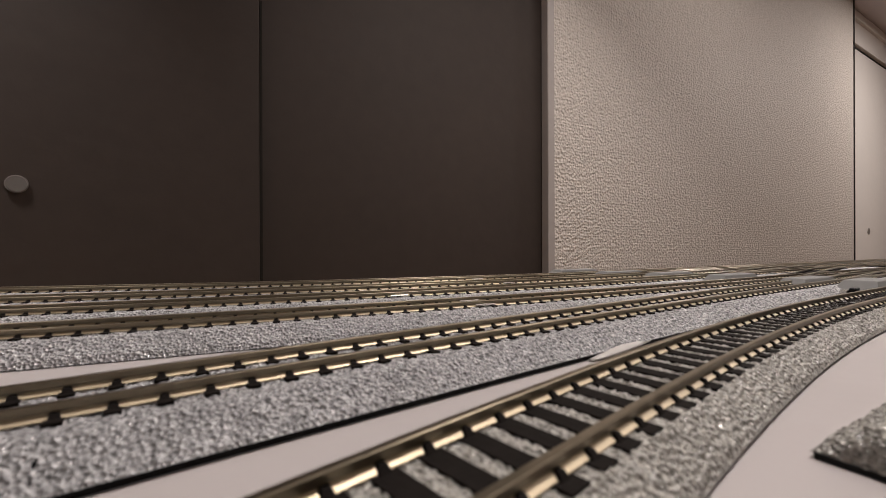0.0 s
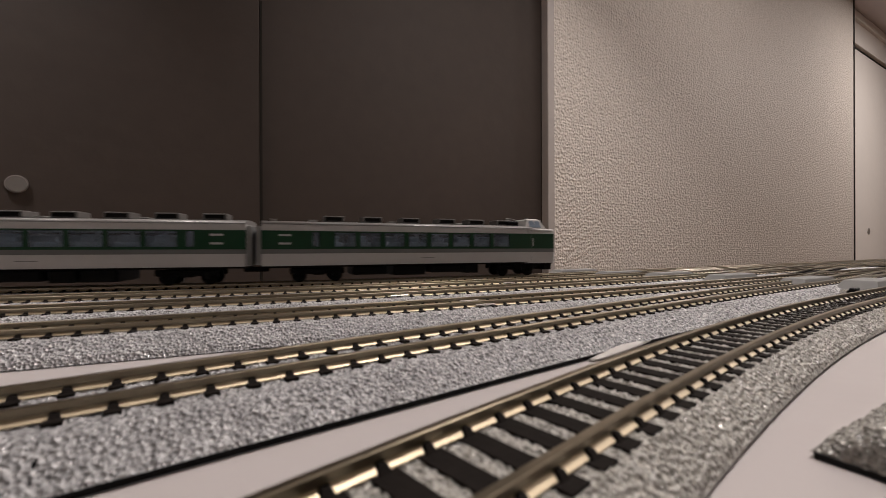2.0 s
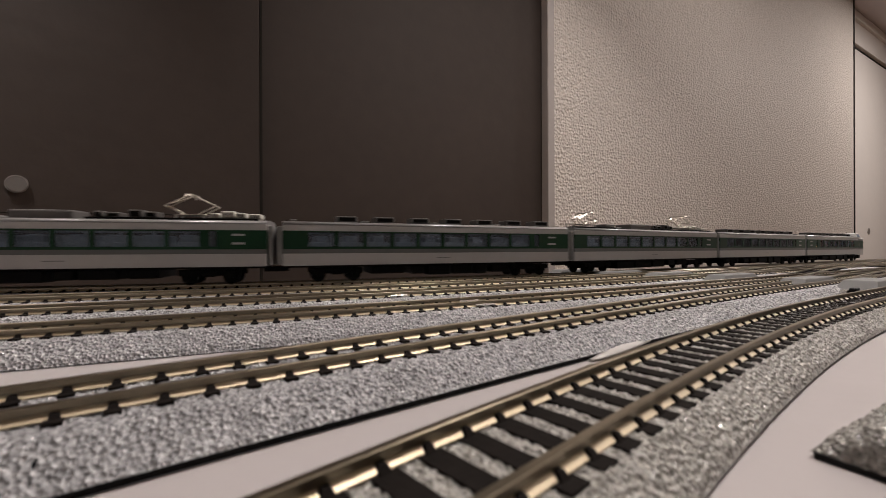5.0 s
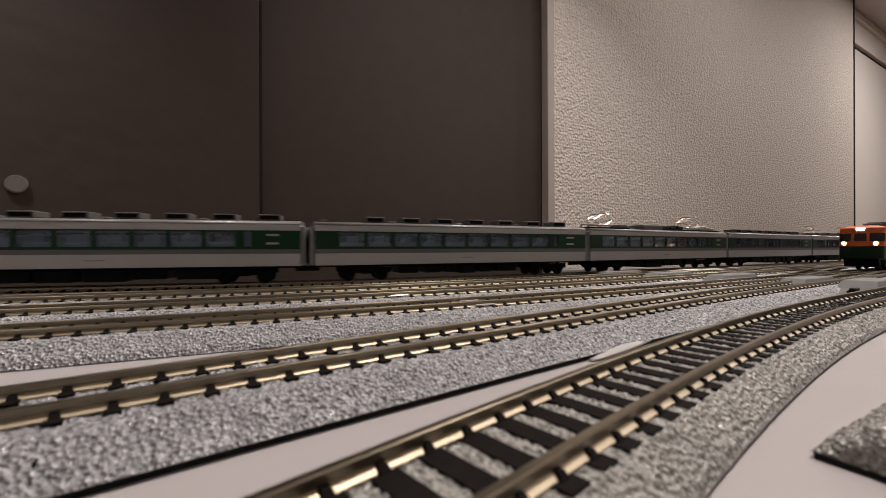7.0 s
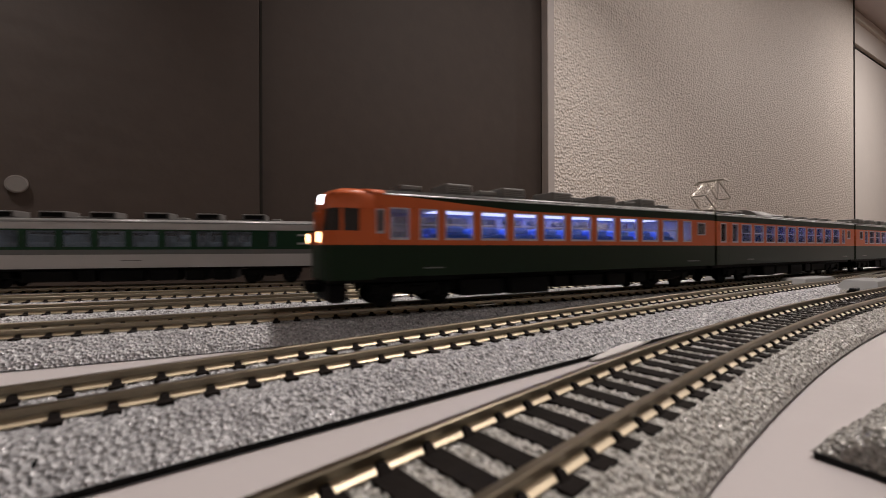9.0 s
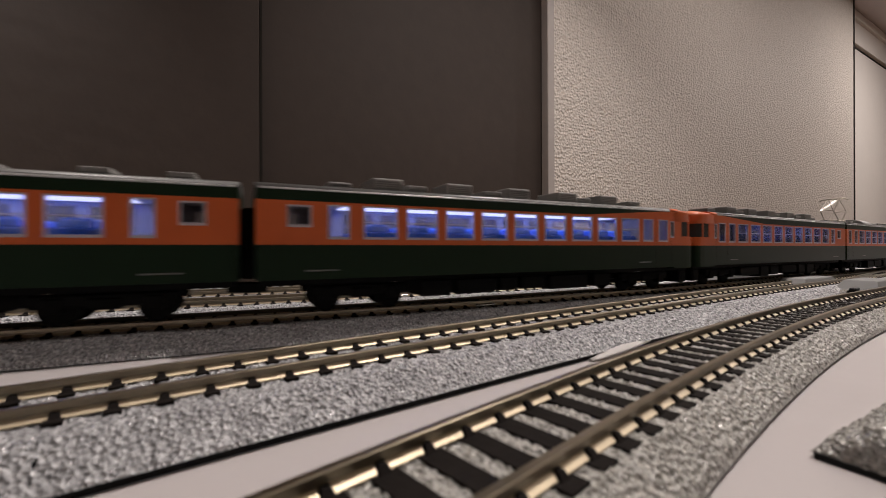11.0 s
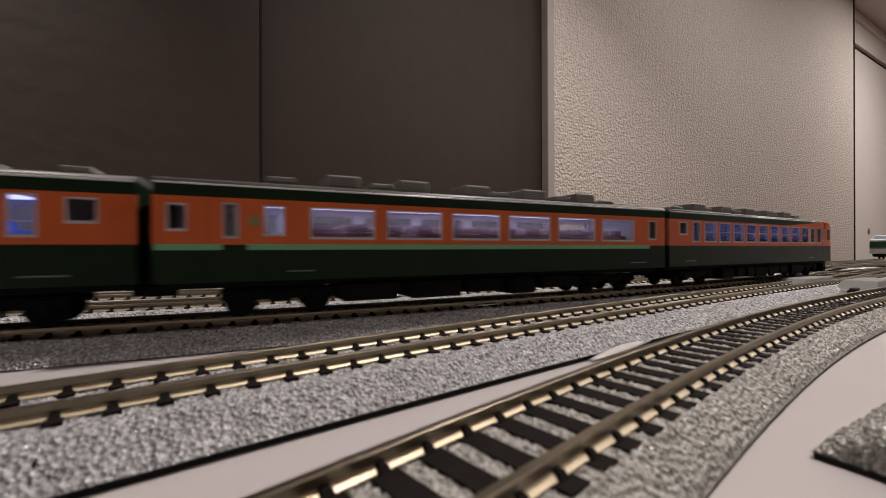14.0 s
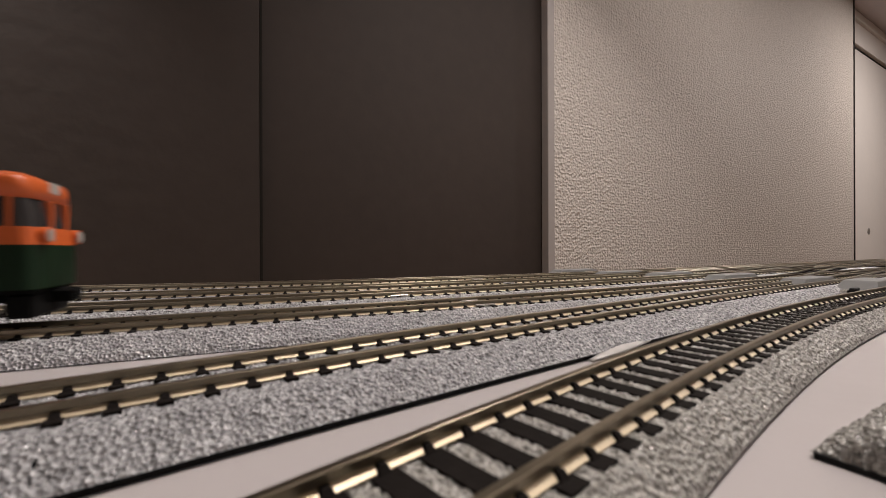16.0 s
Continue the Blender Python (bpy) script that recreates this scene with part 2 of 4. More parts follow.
structure("floor", (-3400, 6200, -4600, 1600, -80, 0), M_FLOOR, "brown wooden floor under the table", "floor")
structure("ceiling", (-3400, 6200, -4600, 1600, 2500, 2580), M_CEIL, "dim off-white plain ceiling board", "ceiling")
structure("wall_north", (23, 2862, 0, 160, 0, 2499), M_WALLPAPER, "off-white embossed wallpaper wall beside the closet", "wall")
structure("wall_behind_closet", (-3300, 6100, 800, 900, 0, 2499), M_WALL, "plain off-white wall at the back", "wall")
structure("wall_south", (-3300, 6100, -4500, -4400, 0, 2499), M_WALL, "plain off-white wall across the room", "wall")
structure("wall_west", (-3300, -3200, -4399, 799, 0, 2499), M_WALL, "plain off-white end wall of the room", "wall")
structure("wall_east", (6000, 6100, -4399, 799, 0, 2499), M_WALL, "plain off-white end wall of the room", "wall")
structure("trim", (-9, 22, -6, 26, 0, 2499), M_JAMB, "pale grey painted closet jamb", "door jamb", 2)
structure("trim_corner", (2863, 2880, -4, 150, 0, 2499), M_SEAM, "dark narrow edge strip at the wall's end", "edge strip", 1)


def closet_door(a0, a1, b0, pull):
    root = placed(tagged(new("closet_door"), "dark brown-grey sliding closet door, closed", "closet door", "closet doors", "structure"))
    boxed("door_panel", (a0, a1, b0, b0 + 28, 12, 2380), M_CLOSET, root, "", 2)
    if pull is not None:
        # added dark strip that stands in for the gap between the doors
        boxed("seam_strip", (a1 + 0.5, a1 + 6, b0 + 1, b0 + 28, 12, 2380), M_SEAM, root, "dark strip in place of the door gap")
        bm = bmesh.new()
        bmesh.ops.create_cone(bm, cap_ends=True, segments=40, radius1=16, radius2=16, depth=3, matrix=Matrix.Translation((pull, b0 - 0.8, 887)) @ Matrix.Rotation(radians(90), 4, "X"))
        part("finger_pull", bm, M_PULL, root, "round pale metal finger pull")
        bm = bmesh.new()
        bmesh.ops.create_cone(bm, cap_ends=True, segments=40, radius1=14, radius2=14, depth=2, matrix=Matrix.Translation((pull, b0 - 1.8, 887)) @ Matrix.Rotation(radians(90), 4, "X"))
        part("pull_cup", bm, M_CUP, root)
    return root


closet_door(-930, 20, 30, None)
closet_door(-1900, -899, 0, -1299)
structure("trim_closet_head", (-3200, -10, 0, 110, 2385, 2499), M_TRIM, "white painted closet head rail", "head rail", 2)

far_door = placed(tagged(new("door_1"), "white sliding door with a round finger pull, closed", "door", kind="structure"))
boxed("door_panel", (2881, 3900, 75, 108, 0, 2255), M_TRIM, far_door, "", 2)
bm = bmesh.new()
bmesh.ops.create_cone(bm, cap_ends=True, segments=32, radius1=25, radius2=25, depth=4, matrix=Matrix.Translation((3466, 74, 896)) @ Matrix.Rotation(radians(90), 4, "X"))
part("finger_pull", bm, M_PULL, far_door, "round metal finger pull")
structure("trim_door_head", (2881, 6000, 60, 110, 2280, 2440), M_TRIM, "white panel above the door", "door head", 2)
structure("trim_ceiling", (2881, 6000, 40, 110, 2441, 2499), M_TRIM, "white ceiling moulding", "moulding", 4)
structure("trim_door_slot", (2881, 6000, 84, 110, 2256, 2279), M_SEAM, "dark slot of the door's head track", "door track")
structure("wall_door", (3901, 6000, 76, 160, 0, 2255), M_TRIM, "white panelled wall beside the door", "wall")

# the table
table = tagged(new("table"), "white-topped table that carries the model railway", "table")
table.matrix_basis = pose(0, 0, 0, 0, 0, 30)
bm = bmesh.new()
edge = [(-1500, -420), (2450, -420), (2450, 209), (202, 209), (-83, 262), (-1500, 270)]
low, top = [bm.verts.new((x, y, 722)) for x, y in edge], [bm.verts.new((x, y, 750)) for x, y in edge]
bm.faces.new(low[::-1])
bm.faces.new(top)
for i in range(len(edge)):
    bm.faces.new((low[i], low[(i + 1) % 6], top[(i + 1) % 6], top[i]))
part("tabletop", bm, M_TABLE, table)
for x in (-1440, 500, 2390):
    for y in (-370, 170):
        boxed("leg", (x - 25, x + 25, y - 25, y + 25, 0, 722), M_TRIM, table, "", 3)

# ---- the tracks ----
LAY = pose(0, 0, ZR)
TIE_PITCH = 3.9
RAIL = 4.1          # from a track's middle to each rail
# fine cross-section of the moulded ballast
BED = [(-12.3, -5.0)]
BED += [(-12.2 + 0.42 * i, -4.8 + 0.28 * i) for i in range(1, 10)]
BED += [(-8.0 + 0.5 * i, -2.25 - 0.05 * (i % 2)) for i in range(33)]
BED += [(12.2 - 0.42 * i, -4.8 + 0.28 * i) for i in range(9, 0, -1)]
BED += [(12.3, -5.0)]


RT = -0.7   # the rails' running surface


def rail_profile(o):
    half = [(0.2, -1.72), (0.2, -1.5), (0.38, -1.38), (0.38, -0.8), (0.29, RT)]
    return [(o + y, z) for y, z in half] + [(o - y, z) for y, z in half[::-1]]


def foot_profile(o):
    half = [(0.7, -2.1), (0.7, -2.02), (0.23, -1.74), (0.205, -1.6)]
    return [(o + y, z) for y, z in half] + [(o - y, z) for y, z in half[::-1]]


def sleeper_mesh(half=6.1, whole=True, wide=0.64):
    """A sleeper with four tapered rail chairs."""
    bm = bmesh.new()
    if whole:
        box(bm, -wide, wide, -half, half, -3.0, -2.1)
    for o in (-RAIL, RAIL):
        if not whole:       # the ballast covers the middle of the sleeper
            box(bm, -wide, wide, o - 1.9, o + 1.6, -3.0, -1.98)
        for k in (-1, 1):
            y0, y1, y2 = o + k * 0.2, o + k * 0.6, o + k * 1.0
            loft(bm, [[(-0.5, y0, -2.1), (0.5, y0, -2.1), (0.5, y2, -2.1), (-0.5, y2, -2.1)],
                      [(-0.3, y0, -1.58), (0.3, y0, -1.58), (0.3, y1, -1.58), (-0.3, y1, -1.58)]])
    return bm


def model_track(k, s0, s1, label, bed_mat, step=0.45, joints=(), ramp_end=False, wide=1.0, lip=0.9, tie=1.5):
    tr = TRACKS[k]
    bed_line = [(y * wide, z if z > -5.0 else lip - 5.9) for y, z in BED]
    root = tagged(new("model_track"), label, "model railway track", "parallel model railway tracks")
    root.matrix_basis = LAY
    ends = [s0, *joints, s1]
    for a, b in zip(ends, ends[1:]):
        ss = np.linspace(a + 0.02, b - 0.02, int((b - a) / step) + 2)
        bed = swept("ballast_bed", tr, ss, bed_line, bed_mat, root, False, 0.15, (0, len(BED) - 1))
        if ramp_end:
            me = bed.data
            kk = len(BED)
            for i in range(min(len(ss), int(2.0 / step) + 1)):
                f = min(1.0, i * step / 1.5) ** 0.6
                for j in range(kk):
                    v = me.vertices[i * kk + j].co
                    v.z = -0.0053 + (v.z + 0.0053) * f
    swept("base_lip", tr, np.arange(s0, s1, 4.0), [(y * wide, z) for y, z in ((-11.9, -5.8), (-12.0, -5.8 + lip), (12.0, -5.8 + lip), (11.9, -5.8))], M_LIP, root)
    for o in (-RAIL, RAIL):
        swept("rail", tr, np.arange(s0 + (2 if ramp_end else -1), s1 + 1, 3.0), rail_profile(o), M_RAIL, root, True)
        swept("rail_foot", tr, np.arange(s0 + (2 if ramp_end else -1), s1 + 1, 3.0), foot_profile(o), M_FOOT_LIT, root, True, label="tan rail foot")
    for s in joints[0 if k > 2 else 1:]:
        x, t = tr.at(s)
        m = pose(x[0] * 0.001, x[1] * 0.001, 0, 0, 0, math.degrees(math.atan2(t[1], t[0])))
        for o in (-RAIL, RAIL):
            bm = bmesh.new()
            box(bm, -2.9, 2.9, o - 0.85, o + 0.85, -2.1, -1.5, 0.12)
            part("rail_joiner", bm, M_JOINER, root, "bright metal rail joiner").matrix_basis = m
    first = None
    for i in range(int((s1 - s0) / TIE_PITCH)):
        s = s0 + tie + i * TIE_PITCH
        x, t = tr.at(s)
        m = pose(x[0] * 0.001, x[1] * 0.001, 0, 0, 0, math.degrees(math.atan2(t[1], t[0])))
        if first is None:
            first = part("sleeper", sleeper_mesh(6.1 if k == 1 else 5.7, k == 1, 1.06 if k == 1 else 0.66), M_TIE, root)
            first.matrix_basis = m
        else:
            shared(first, m)
    return root


def plain_run(k, s0, s1):
    """The same track farther along, built coarsely; its sleepers are one part."""
    tr = TRACKS[k]
    root = tagged(new("model_track"), "straight run of model track on pale grey ballast", "model railway track", "parallel model railway tracks")
    root.matrix_basis = LAY
    ss = np.linspace(s0, s1, int((s1 - s0) / 8) + 2)
    swept("ballast_bed", tr, ss, [(-12.0, -4.95), (-8.3, -2.3), (8.3, -2.3), (12.0, -4.95)], M_BALLAST, root)
    swept("base_lip", tr, ss, [(-11.9, -5.8), (-12.0, -4.97), (12.0, -4.97), (11.9, -5.8)], M_LIP, root)
    for o in (-RAIL, RAIL):
        swept("rail", tr, ss, rail_profile(o), M_RAIL, root)
        swept("rail_foot", tr, ss, foot_profile(o), M_FOOT_LIT, root)
    v, f = [], []
    for s in np.arange(s0 + 2, s1 - 1, TIE_PITCH):
        x, d = tr.at(s)
        n = np.array([-d[1], d[0]])
        i = len(v)
        for z in (-2.6, -2.1):
            for a, c in ((-0.64, -6.1), (0.64, -6.1), (0.64, 6.1), (-0.64, 6.1)):
                q = x + d * a + n * c
                v.append((q[0] * 0.001, q[1] * 0.001, z * 0.001))
        f += [(i + 4, i + 5, i + 6, i + 7), (i, i + 1, i + 5, i + 4), (i + 1, i + 2, i + 6, i + 5), (i + 2, i + 3, i + 7, i + 6), (i + 3, i, i + 4, i + 7)]
    me = bpy.data.meshes.new("sleepers")
    me.from_pydata(v, [], f)
    me.materials.append(M_TIE)
    ob = tagged(new("sleepers", me), "dark brown plastic sleepers", kind="stuff")
    ob.parent = root


for k, a, c in ((3, -1050, -110), (3, 560, 2400), (6, -1450, -170), (6, 760, 2400)):
    plain_run(k, a, c)
model_track(1, -60, 330, "curved brass-coloured model track on weathered grey ballast", M_BALLAST_OLD, wide=0.78, tie=4.5, lip=0.5)
model_track(2, -70, 420, "model track on pale grey moulded ballast", M_BALLAST, 0.45, (-12.4, 232.0), tie=3.4, wide=1.04)
model_track(3, -110, 560, "model track with dark sleepers on pale grey ballast", M_BALLAST, 0.7, (61.0, 300.0), lip=0.3)
model_track(4, -130, 640, "model track with dark sleepers on pale grey ballast", M_BALLAST, 0.9, (51.0, 280.0), lip=0.3)
model_track(5, -150, 700, "model track with dark sleepers on pale grey ballast", M_BALLAST, 1.1, (109.0, 270.0), lip=0.3)
model_track(6, -170, 760, "outermost model track on grey ballast near the table's edge", M_BALLAST, 1.3, (111.0, 260.0), lip=0.3)
model_track(0, 45.0, 230, "end of a short model track on pale grey ballast", M_BALLAST_OLD, 0.45, (), True, tie=2.5, lip=0.55)


# ---- turnouts: crossover rails and the grey drive housings beside them ----
class Crossover:
    """A path that leaves one track and joins the next in a smooth S."""
    def __init__(self, a, b, s0, s1):
        ss = np.arange(s0, s1, 1.0)
        w = np.clip((ss - s0) / (s1 - s0), 0, 1)
        w = w * w * (3 - 2 * w)
        pa = np.array([TRACKS[a].at(s)[0] for s in ss])
        pb = np.array([TRACKS[b].at(s)[0] for s in ss])
        self.p = pa * (1 - w[:, None]) + pb * w[:, None]
        self.s = ss
        t = np.gradient(self.p, axis=0)
        self.t = t / np.linalg.norm(t, axis=1)[:, None]
    at = Track.at


def turnout(a, b, s0, s1):
    root = tagged(new("turnout"), "model turnout with diverging metal rails and dark sleepers", "turnout", "turnouts of the model railway")
    root.matrix_basis = LAY
    path = Crossover(a, b, s0, s1)
    for o in (-RAIL, RAIL):
        swept("rail", path, np.arange(s0 + 14, s1 - 14, 3.0), [(y, z - 0.06) for y, z in rail_profile(o)], M_RAIL, root, True)
    for o in (-3.6, 3.6):
        swept("check_rail", path, np.arange(s0 + 52, s0 + 74, 3.0), [(y, z - 0.1) for y, z in rail_profile(o)], M_JOINER, root, True)
    for s in np.arange(s0 + 20, s1 - 20, TIE_PITCH):
        x, t = path.at(s)
        m = pose(x[0] * 0.001, x[1] * 0.001, -0.00004, 0, 0, math.degrees(math.atan2(t[1], t[0])))
        o = new("sleeper", SLEEPER.data)
        o.parent, o.matrix_basis = root, m
    return root


SLEEPER = bpy.data.objects["sleeper"]
for a, b, s0, s1 in ((2, 3, 215, 405), (3, 4, 205, 410), (4, 5, 200, 410), (5, 6, 195, 410), (6, 5, 420, 620), (4, 3, 420, 550)):
    turnout(a, b, s0, s1)


def turnout_housing(k, s, off, l, w):
    """Wedge-sided grey plastic housing of a point motor, with a small lever."""
    x, t = TRACKS[k].at(s)
    n = np.array([-t[1], t[0]])
    c = x + n * off
    root = tagged(new("turnout_housing"), "grey plastic turnout motor housing beside the track", "turnout motor", "turnout motor housings")
    root.matrix_basis = pose(c[0] * 0.001, c[1] * 0.001, ZR, 0, 0, math.degrees(math.atan2(t[1], t[0])))
    bm = bmesh.new()

    def ring(a, b, z):
        return [(-a, -b, z), (a, -b, z), (a, b, z), (-a, b, z)]
    loft(bm, [ring(l / 2, w / 2, -5.8), ring(l / 2, w / 2, -4.6), ring(l / 2 - 6, w / 2 - 1.8, -0.2), ring(l / 2 - 6.6, w / 2 - 2.2, 0.1)])
    part("housing", bm, M_BOX, root)
    boxed("lever", (-l / 2 - 2.0, -l / 2 + 3.0, -1.0, 1.0, -5.8, -2.3), M_LIP, root, "black plastic lever", 0.3)
    boxed("contact_strip", (-l / 2 - 6, -l / 2 - 1.5, 0.6, 2.4, -5.8, -2.9), M_JOINER, root, "bright metal strip", 0.1)
    return root


def cable(points, wide, tall):
    """A flat round-edged cable lying on the table; points in millimetres."""
    bm = bmesh.new()
    rings = []
    for i, (x, y) in enumerate(points):
        (xa, ya), (xb, yb) = points[max(i - 1, 0)], points[min(i + 1, len(points) - 1)]
        d = math.hypot(xb - xa, yb - ya)
        nx, ny = -(yb - ya) / d, (xb - xa) / d
        k = min(1.0, 0.3 + 0.2 * i)     # a tapered end
        rings.append([(x + nx * wide * k * math.cos(a), y + ny * wide * k * math.cos(a), -5.75 + tall * k + tall * k * math.sin(a)) for a in [math.tau * j / 12 for j in range(12)]])
    loft(bm, rings)
    root = tagged(new("cable"), "pale grey flat cable lying between the tracks", "cable")
    root.matrix_basis = LAY
    part("sheath", bm, M_CABLE, root, "", True)
    return root


cable([(23.6 + 2.0 * i, 65.0 + 1.72 * i + 0.012 * i * i) for i in range(14)], 1.5, 0.55)
turnout_housing(2, 222, -14.0, 36, 13)
turnout_housing(3, 218, -13.5, 40, 11)
turnout_housing(4, 216, -13.5, 40, 11)
turnout_housing(5, 206, -12.5, 40, 10)
turnout_housing(6, 196, -11.5, 40, 10)
turnout_housing(6, 190, 15.0, 40, 11)


# ---- the model trains ----
HW = 9.7   # half of a car's width


def side_strip(name, x0, x1, z0, z1, mat, car, y=HW, t=0.7, label=""):
    """The same strip on each side of a car."""
    for a, b in ((y - t, y), (-y, -y + t)):
        bm = bmesh.new()
        box(bm, x0, x1, a, b, z0, z1, 0.08)
        part(name, bm, mat, car, label)


def window_band(car, x0, x1, z0, z1, wins, mat, glass, frame_mat, y=HW):
    """Side walls in one piece each, with real openings; wins: (start, end, sill, head). Panes and frames are parts."""
    xs = sorted({x0, x1, *(w[0] for w in wins), *(w[1] for w in wins)})
    zs = sorted({z0, z1, *(w[2] for w in wins), *(w[3] for w in wins)})
    for sgn in (1, -1):
        bm = bmesh.new()
        vs = {(a, c): bm.verts.new((a, sgn * y, c)) for a in xs for c in zs}
        for a, b in zip(xs, xs[1:]):
            for c, d in zip(zs, zs[1:]):
                mx, mz = (a + b) / 2, (c + d) / 2
                if not any(w[0] < mx < w[1] and w[2] < mz < w[3] for w in wins):
                    bm.faces.new((vs[a, c], vs[b, c], vs[b, d], vs[a, d]))
        bmesh.ops.delete(bm, geom=[v for v in bm.verts if not v.link_faces], context="VERTS")
        r = bmesh.ops.extrude_face_region(bm, geom=bm.faces[:])
        bmesh.ops.translate(bm, vec=(0, -sgn * 0.7, 0), verts=[g for g in r["geom"] if isinstance(g, bmesh.types.BMVert)])
        bmesh.ops.recalc_face_normals(bm, faces=bm.faces)
        part("side_wall", bm, mat, car)
        bm = bmesh.new()
        yl = sgn * (y - 0.72)
        vs = {(a, c): bm.verts.new((a, yl, c)) for a in xs for c in zs}
        for a, b in zip(xs, xs[1:]):
            for c, d in zip(zs, zs[1:]):
                mx, mz = (a + b) / 2, (c + d) / 2
                if not any(w[0] < mx < w[1] and w[2] < mz < w[3] for w in wins):
                    bm.faces.new((vs[a, c], vs[b, c], vs[b, d], vs[a, d]))
        bmesh.ops.delete(bm, geom=[v for v in bm.verts if not v.link_faces], context="VERTS")
        r = bmesh.ops.extrude_face_region(bm, geom=bm.faces[:])
        bmesh.ops.translate(bm, vec=(0, -sgn * 0.15, 0), verts=[g for g in r["geom"] if isinstance(g, bmesh.types.BMVert)])
        bmesh.ops.recalc_face_normals(bm, faces=bm.faces)
        part("side_lining", bm, M_INNER, car)
        yp = sgn * (y - 0.3)
        for a, b, s, h in wins:
            bm = bmesh.new()
            box(bm, a, b, yp - 0.08, yp + 0.08, s, h)
            p = part("window_pane", bm, glass, car)
            p.visible_shadow = False
            if frame_mat:
                bm = bmesh.new()
                w = 0.5
                outer, inner = [(a, s), (b, s), (b, h), (a, h)], [(a + w * .6, s + w), (b - w * .6, s + w), (b - w * .6, h - w * .6), (a + w * .6, h - w * .6)]
                vo, vi = [bm.verts.new((q[0], sgn * (y + 0.06), q[1])) for q in outer], [bm.verts.new((q[0], sgn * (y + 0.06), q[1])) for q in inner]
                for i in range(4):
                    bm.faces.new((vo[i], vo[(i + 1) % 4], vi[(i + 1) % 4], vi[i]))
                if b - a > 6 and h - s > 6.5:
                    zm = s + (h - s) * 0.5
                    bar = [bm.verts.new((q[0], sgn * (y + 0.02), q[1])) for q in ((a + w * .6, zm), (b - w * .6, zm), (b - w * .6, zm + 0.22), (a + w * .6, zm + 0.22))]
                    bm.faces.new(bar)
                r = bmesh.ops.extrude_face_region(bm, geom=bm.faces[:])
                bmesh.ops.translate(bm, vec=(0, -sgn * 0.3, 0), verts=[g for g in r["geom"] if isinstance(g, bmesh.types.BMVert)])
                bmesh.ops.recalc_face_normals(bm, faces=bm.faces)
                part("window_frame", bm, frame_mat, p)


def roof_outline(zc, zt, w=HW):
    pts = [(-w - 0.05, zc)]
    for i in range(0, 13):
        a = math.pi * (1 - i / 12)
        y, z = math.cos(a), math.sin(a)
        pts.append((w * math.copysign(abs(y) ** 0.75, y), zc + 0.35 + (zt - zc - 0.35) * z ** 0.8 if z > 1e-6 else zc + 0.35))
    pts.append((w + 0.05, zc))
    return pts


def bogie(car, x):
    bm = bmesh.new()
    box(bm, x - 10.5, x + 10.5, 5.6, 7.0, 2.6, 5.0, 0.4)
    box(bm, x - 10.5, x + 10.5, -7.0, -5.6, 2.6, 5.0, 0.4)
    box(bm, x - 2.2, x + 2.2, -7.4, 7.4, 2.2, 4.2, 0.3)
    for k in (-7, 7):
        for sy in (-1, 1):
            box(bm, x + k - 1.4, x + k + 1.4, sy * 6.4 - 1.0, sy * 6.4 + 1.0, 1.6, 4.4, 0.3)
    b = part("bogie_frame", bm, M_BLACK, car)
    for k in (-7, 7):
        bm = bmesh.new()
        for y in (-RAIL, RAIL):
            rod(bm, (x + k, y - 0.6, 2.2), (x + k, y + 0.6, 2.2), 2.9, 20)
        rod(bm, (x + k, -RAIL, 2.2), (x + k, RAIL, 2.2), 0.6, 8)
        part("wheelset", bm, M_BLACK, b)


def underfloor(car, L, seed):
    rng = random.Random(seed)
    boxed("underframe", (-L / 2 + 1, L / 2 - 1, -7.5, 7.5, 5.2, 6.6), M_BLACK, car)
    x = -L / 2 + 34
    while x < L / 2 - 40:
        w = rng.uniform(5, 15)
        boxed("equipment_box", (x, x + w, -8.6, 8.6, rng.uniform(1.0, 2.2), 5.3), M_BLACK, car, "", 0.3)
        x += w + rng.uniform(0.8, 3.5)
    for k in (-1, 1):
        boxed("coupler", (k * L / 2 - 2.6, k * L / 2 + 2.6, -1.2, 1.2, 3.6, 5.6), M_BLACK, car, "", 0.3)
        bogie(car, k * (L / 2 - 20.5))


def roof_unit(car, x, z, l, w, h, mat=None):
    """A roof air conditioner: chamfered case on a narrower foot, with louvre lines."""
    bm = bmesh.new()
    box(bm, x - l / 2, x + l / 2, -w / 2, w / 2, z + 0.45, z + h, 0.35, 2)
    box(bm, x - l / 2 + 0.5, x + l / 2 - 0.5, -w / 2 + 0.5, w / 2 - 0.5, z - 0.6, z + 0.5)
    u = part("air_conditioner", bm, mat or M_AC, car)
    if mat is M_AC_DARK:
        boxed("grille", (x - l / 2 + 0.8, x + l / 2 - 0.8, -w / 2 - 0.05, w / 2 + 0.05, z + 0.8, z + h - 0.5), M_BLACK, u)
        return
    bm = bmesh.new()
    for i in range(4):
        zz = z + 0.8 + i * (h - 1.2) / 4
        box(bm, x - l / 2 + 0.7, x + l / 2 - 0.7, -w / 2 - 0.04, w / 2 + 0.04, zz, zz + 0.14)
    part("louvre", bm, M_ROOF, u)


def roof_vent(car, x, z, l=3.2, w=4.5, h=1.0):
    bm = bmesh.new()
    box(bm, x - l / 2, x + l / 2, -w / 2, w / 2, z + h * 0.45, z + h, 0.2, 2)
    box(bm, x - l / 2 + 0.6, x + l / 2 - 0.6, -w / 2 + 0.6, w / 2 - 0.6, z - 0.5, z + h * 0.5)
    part("roof_vent", bm, M_AC, car)


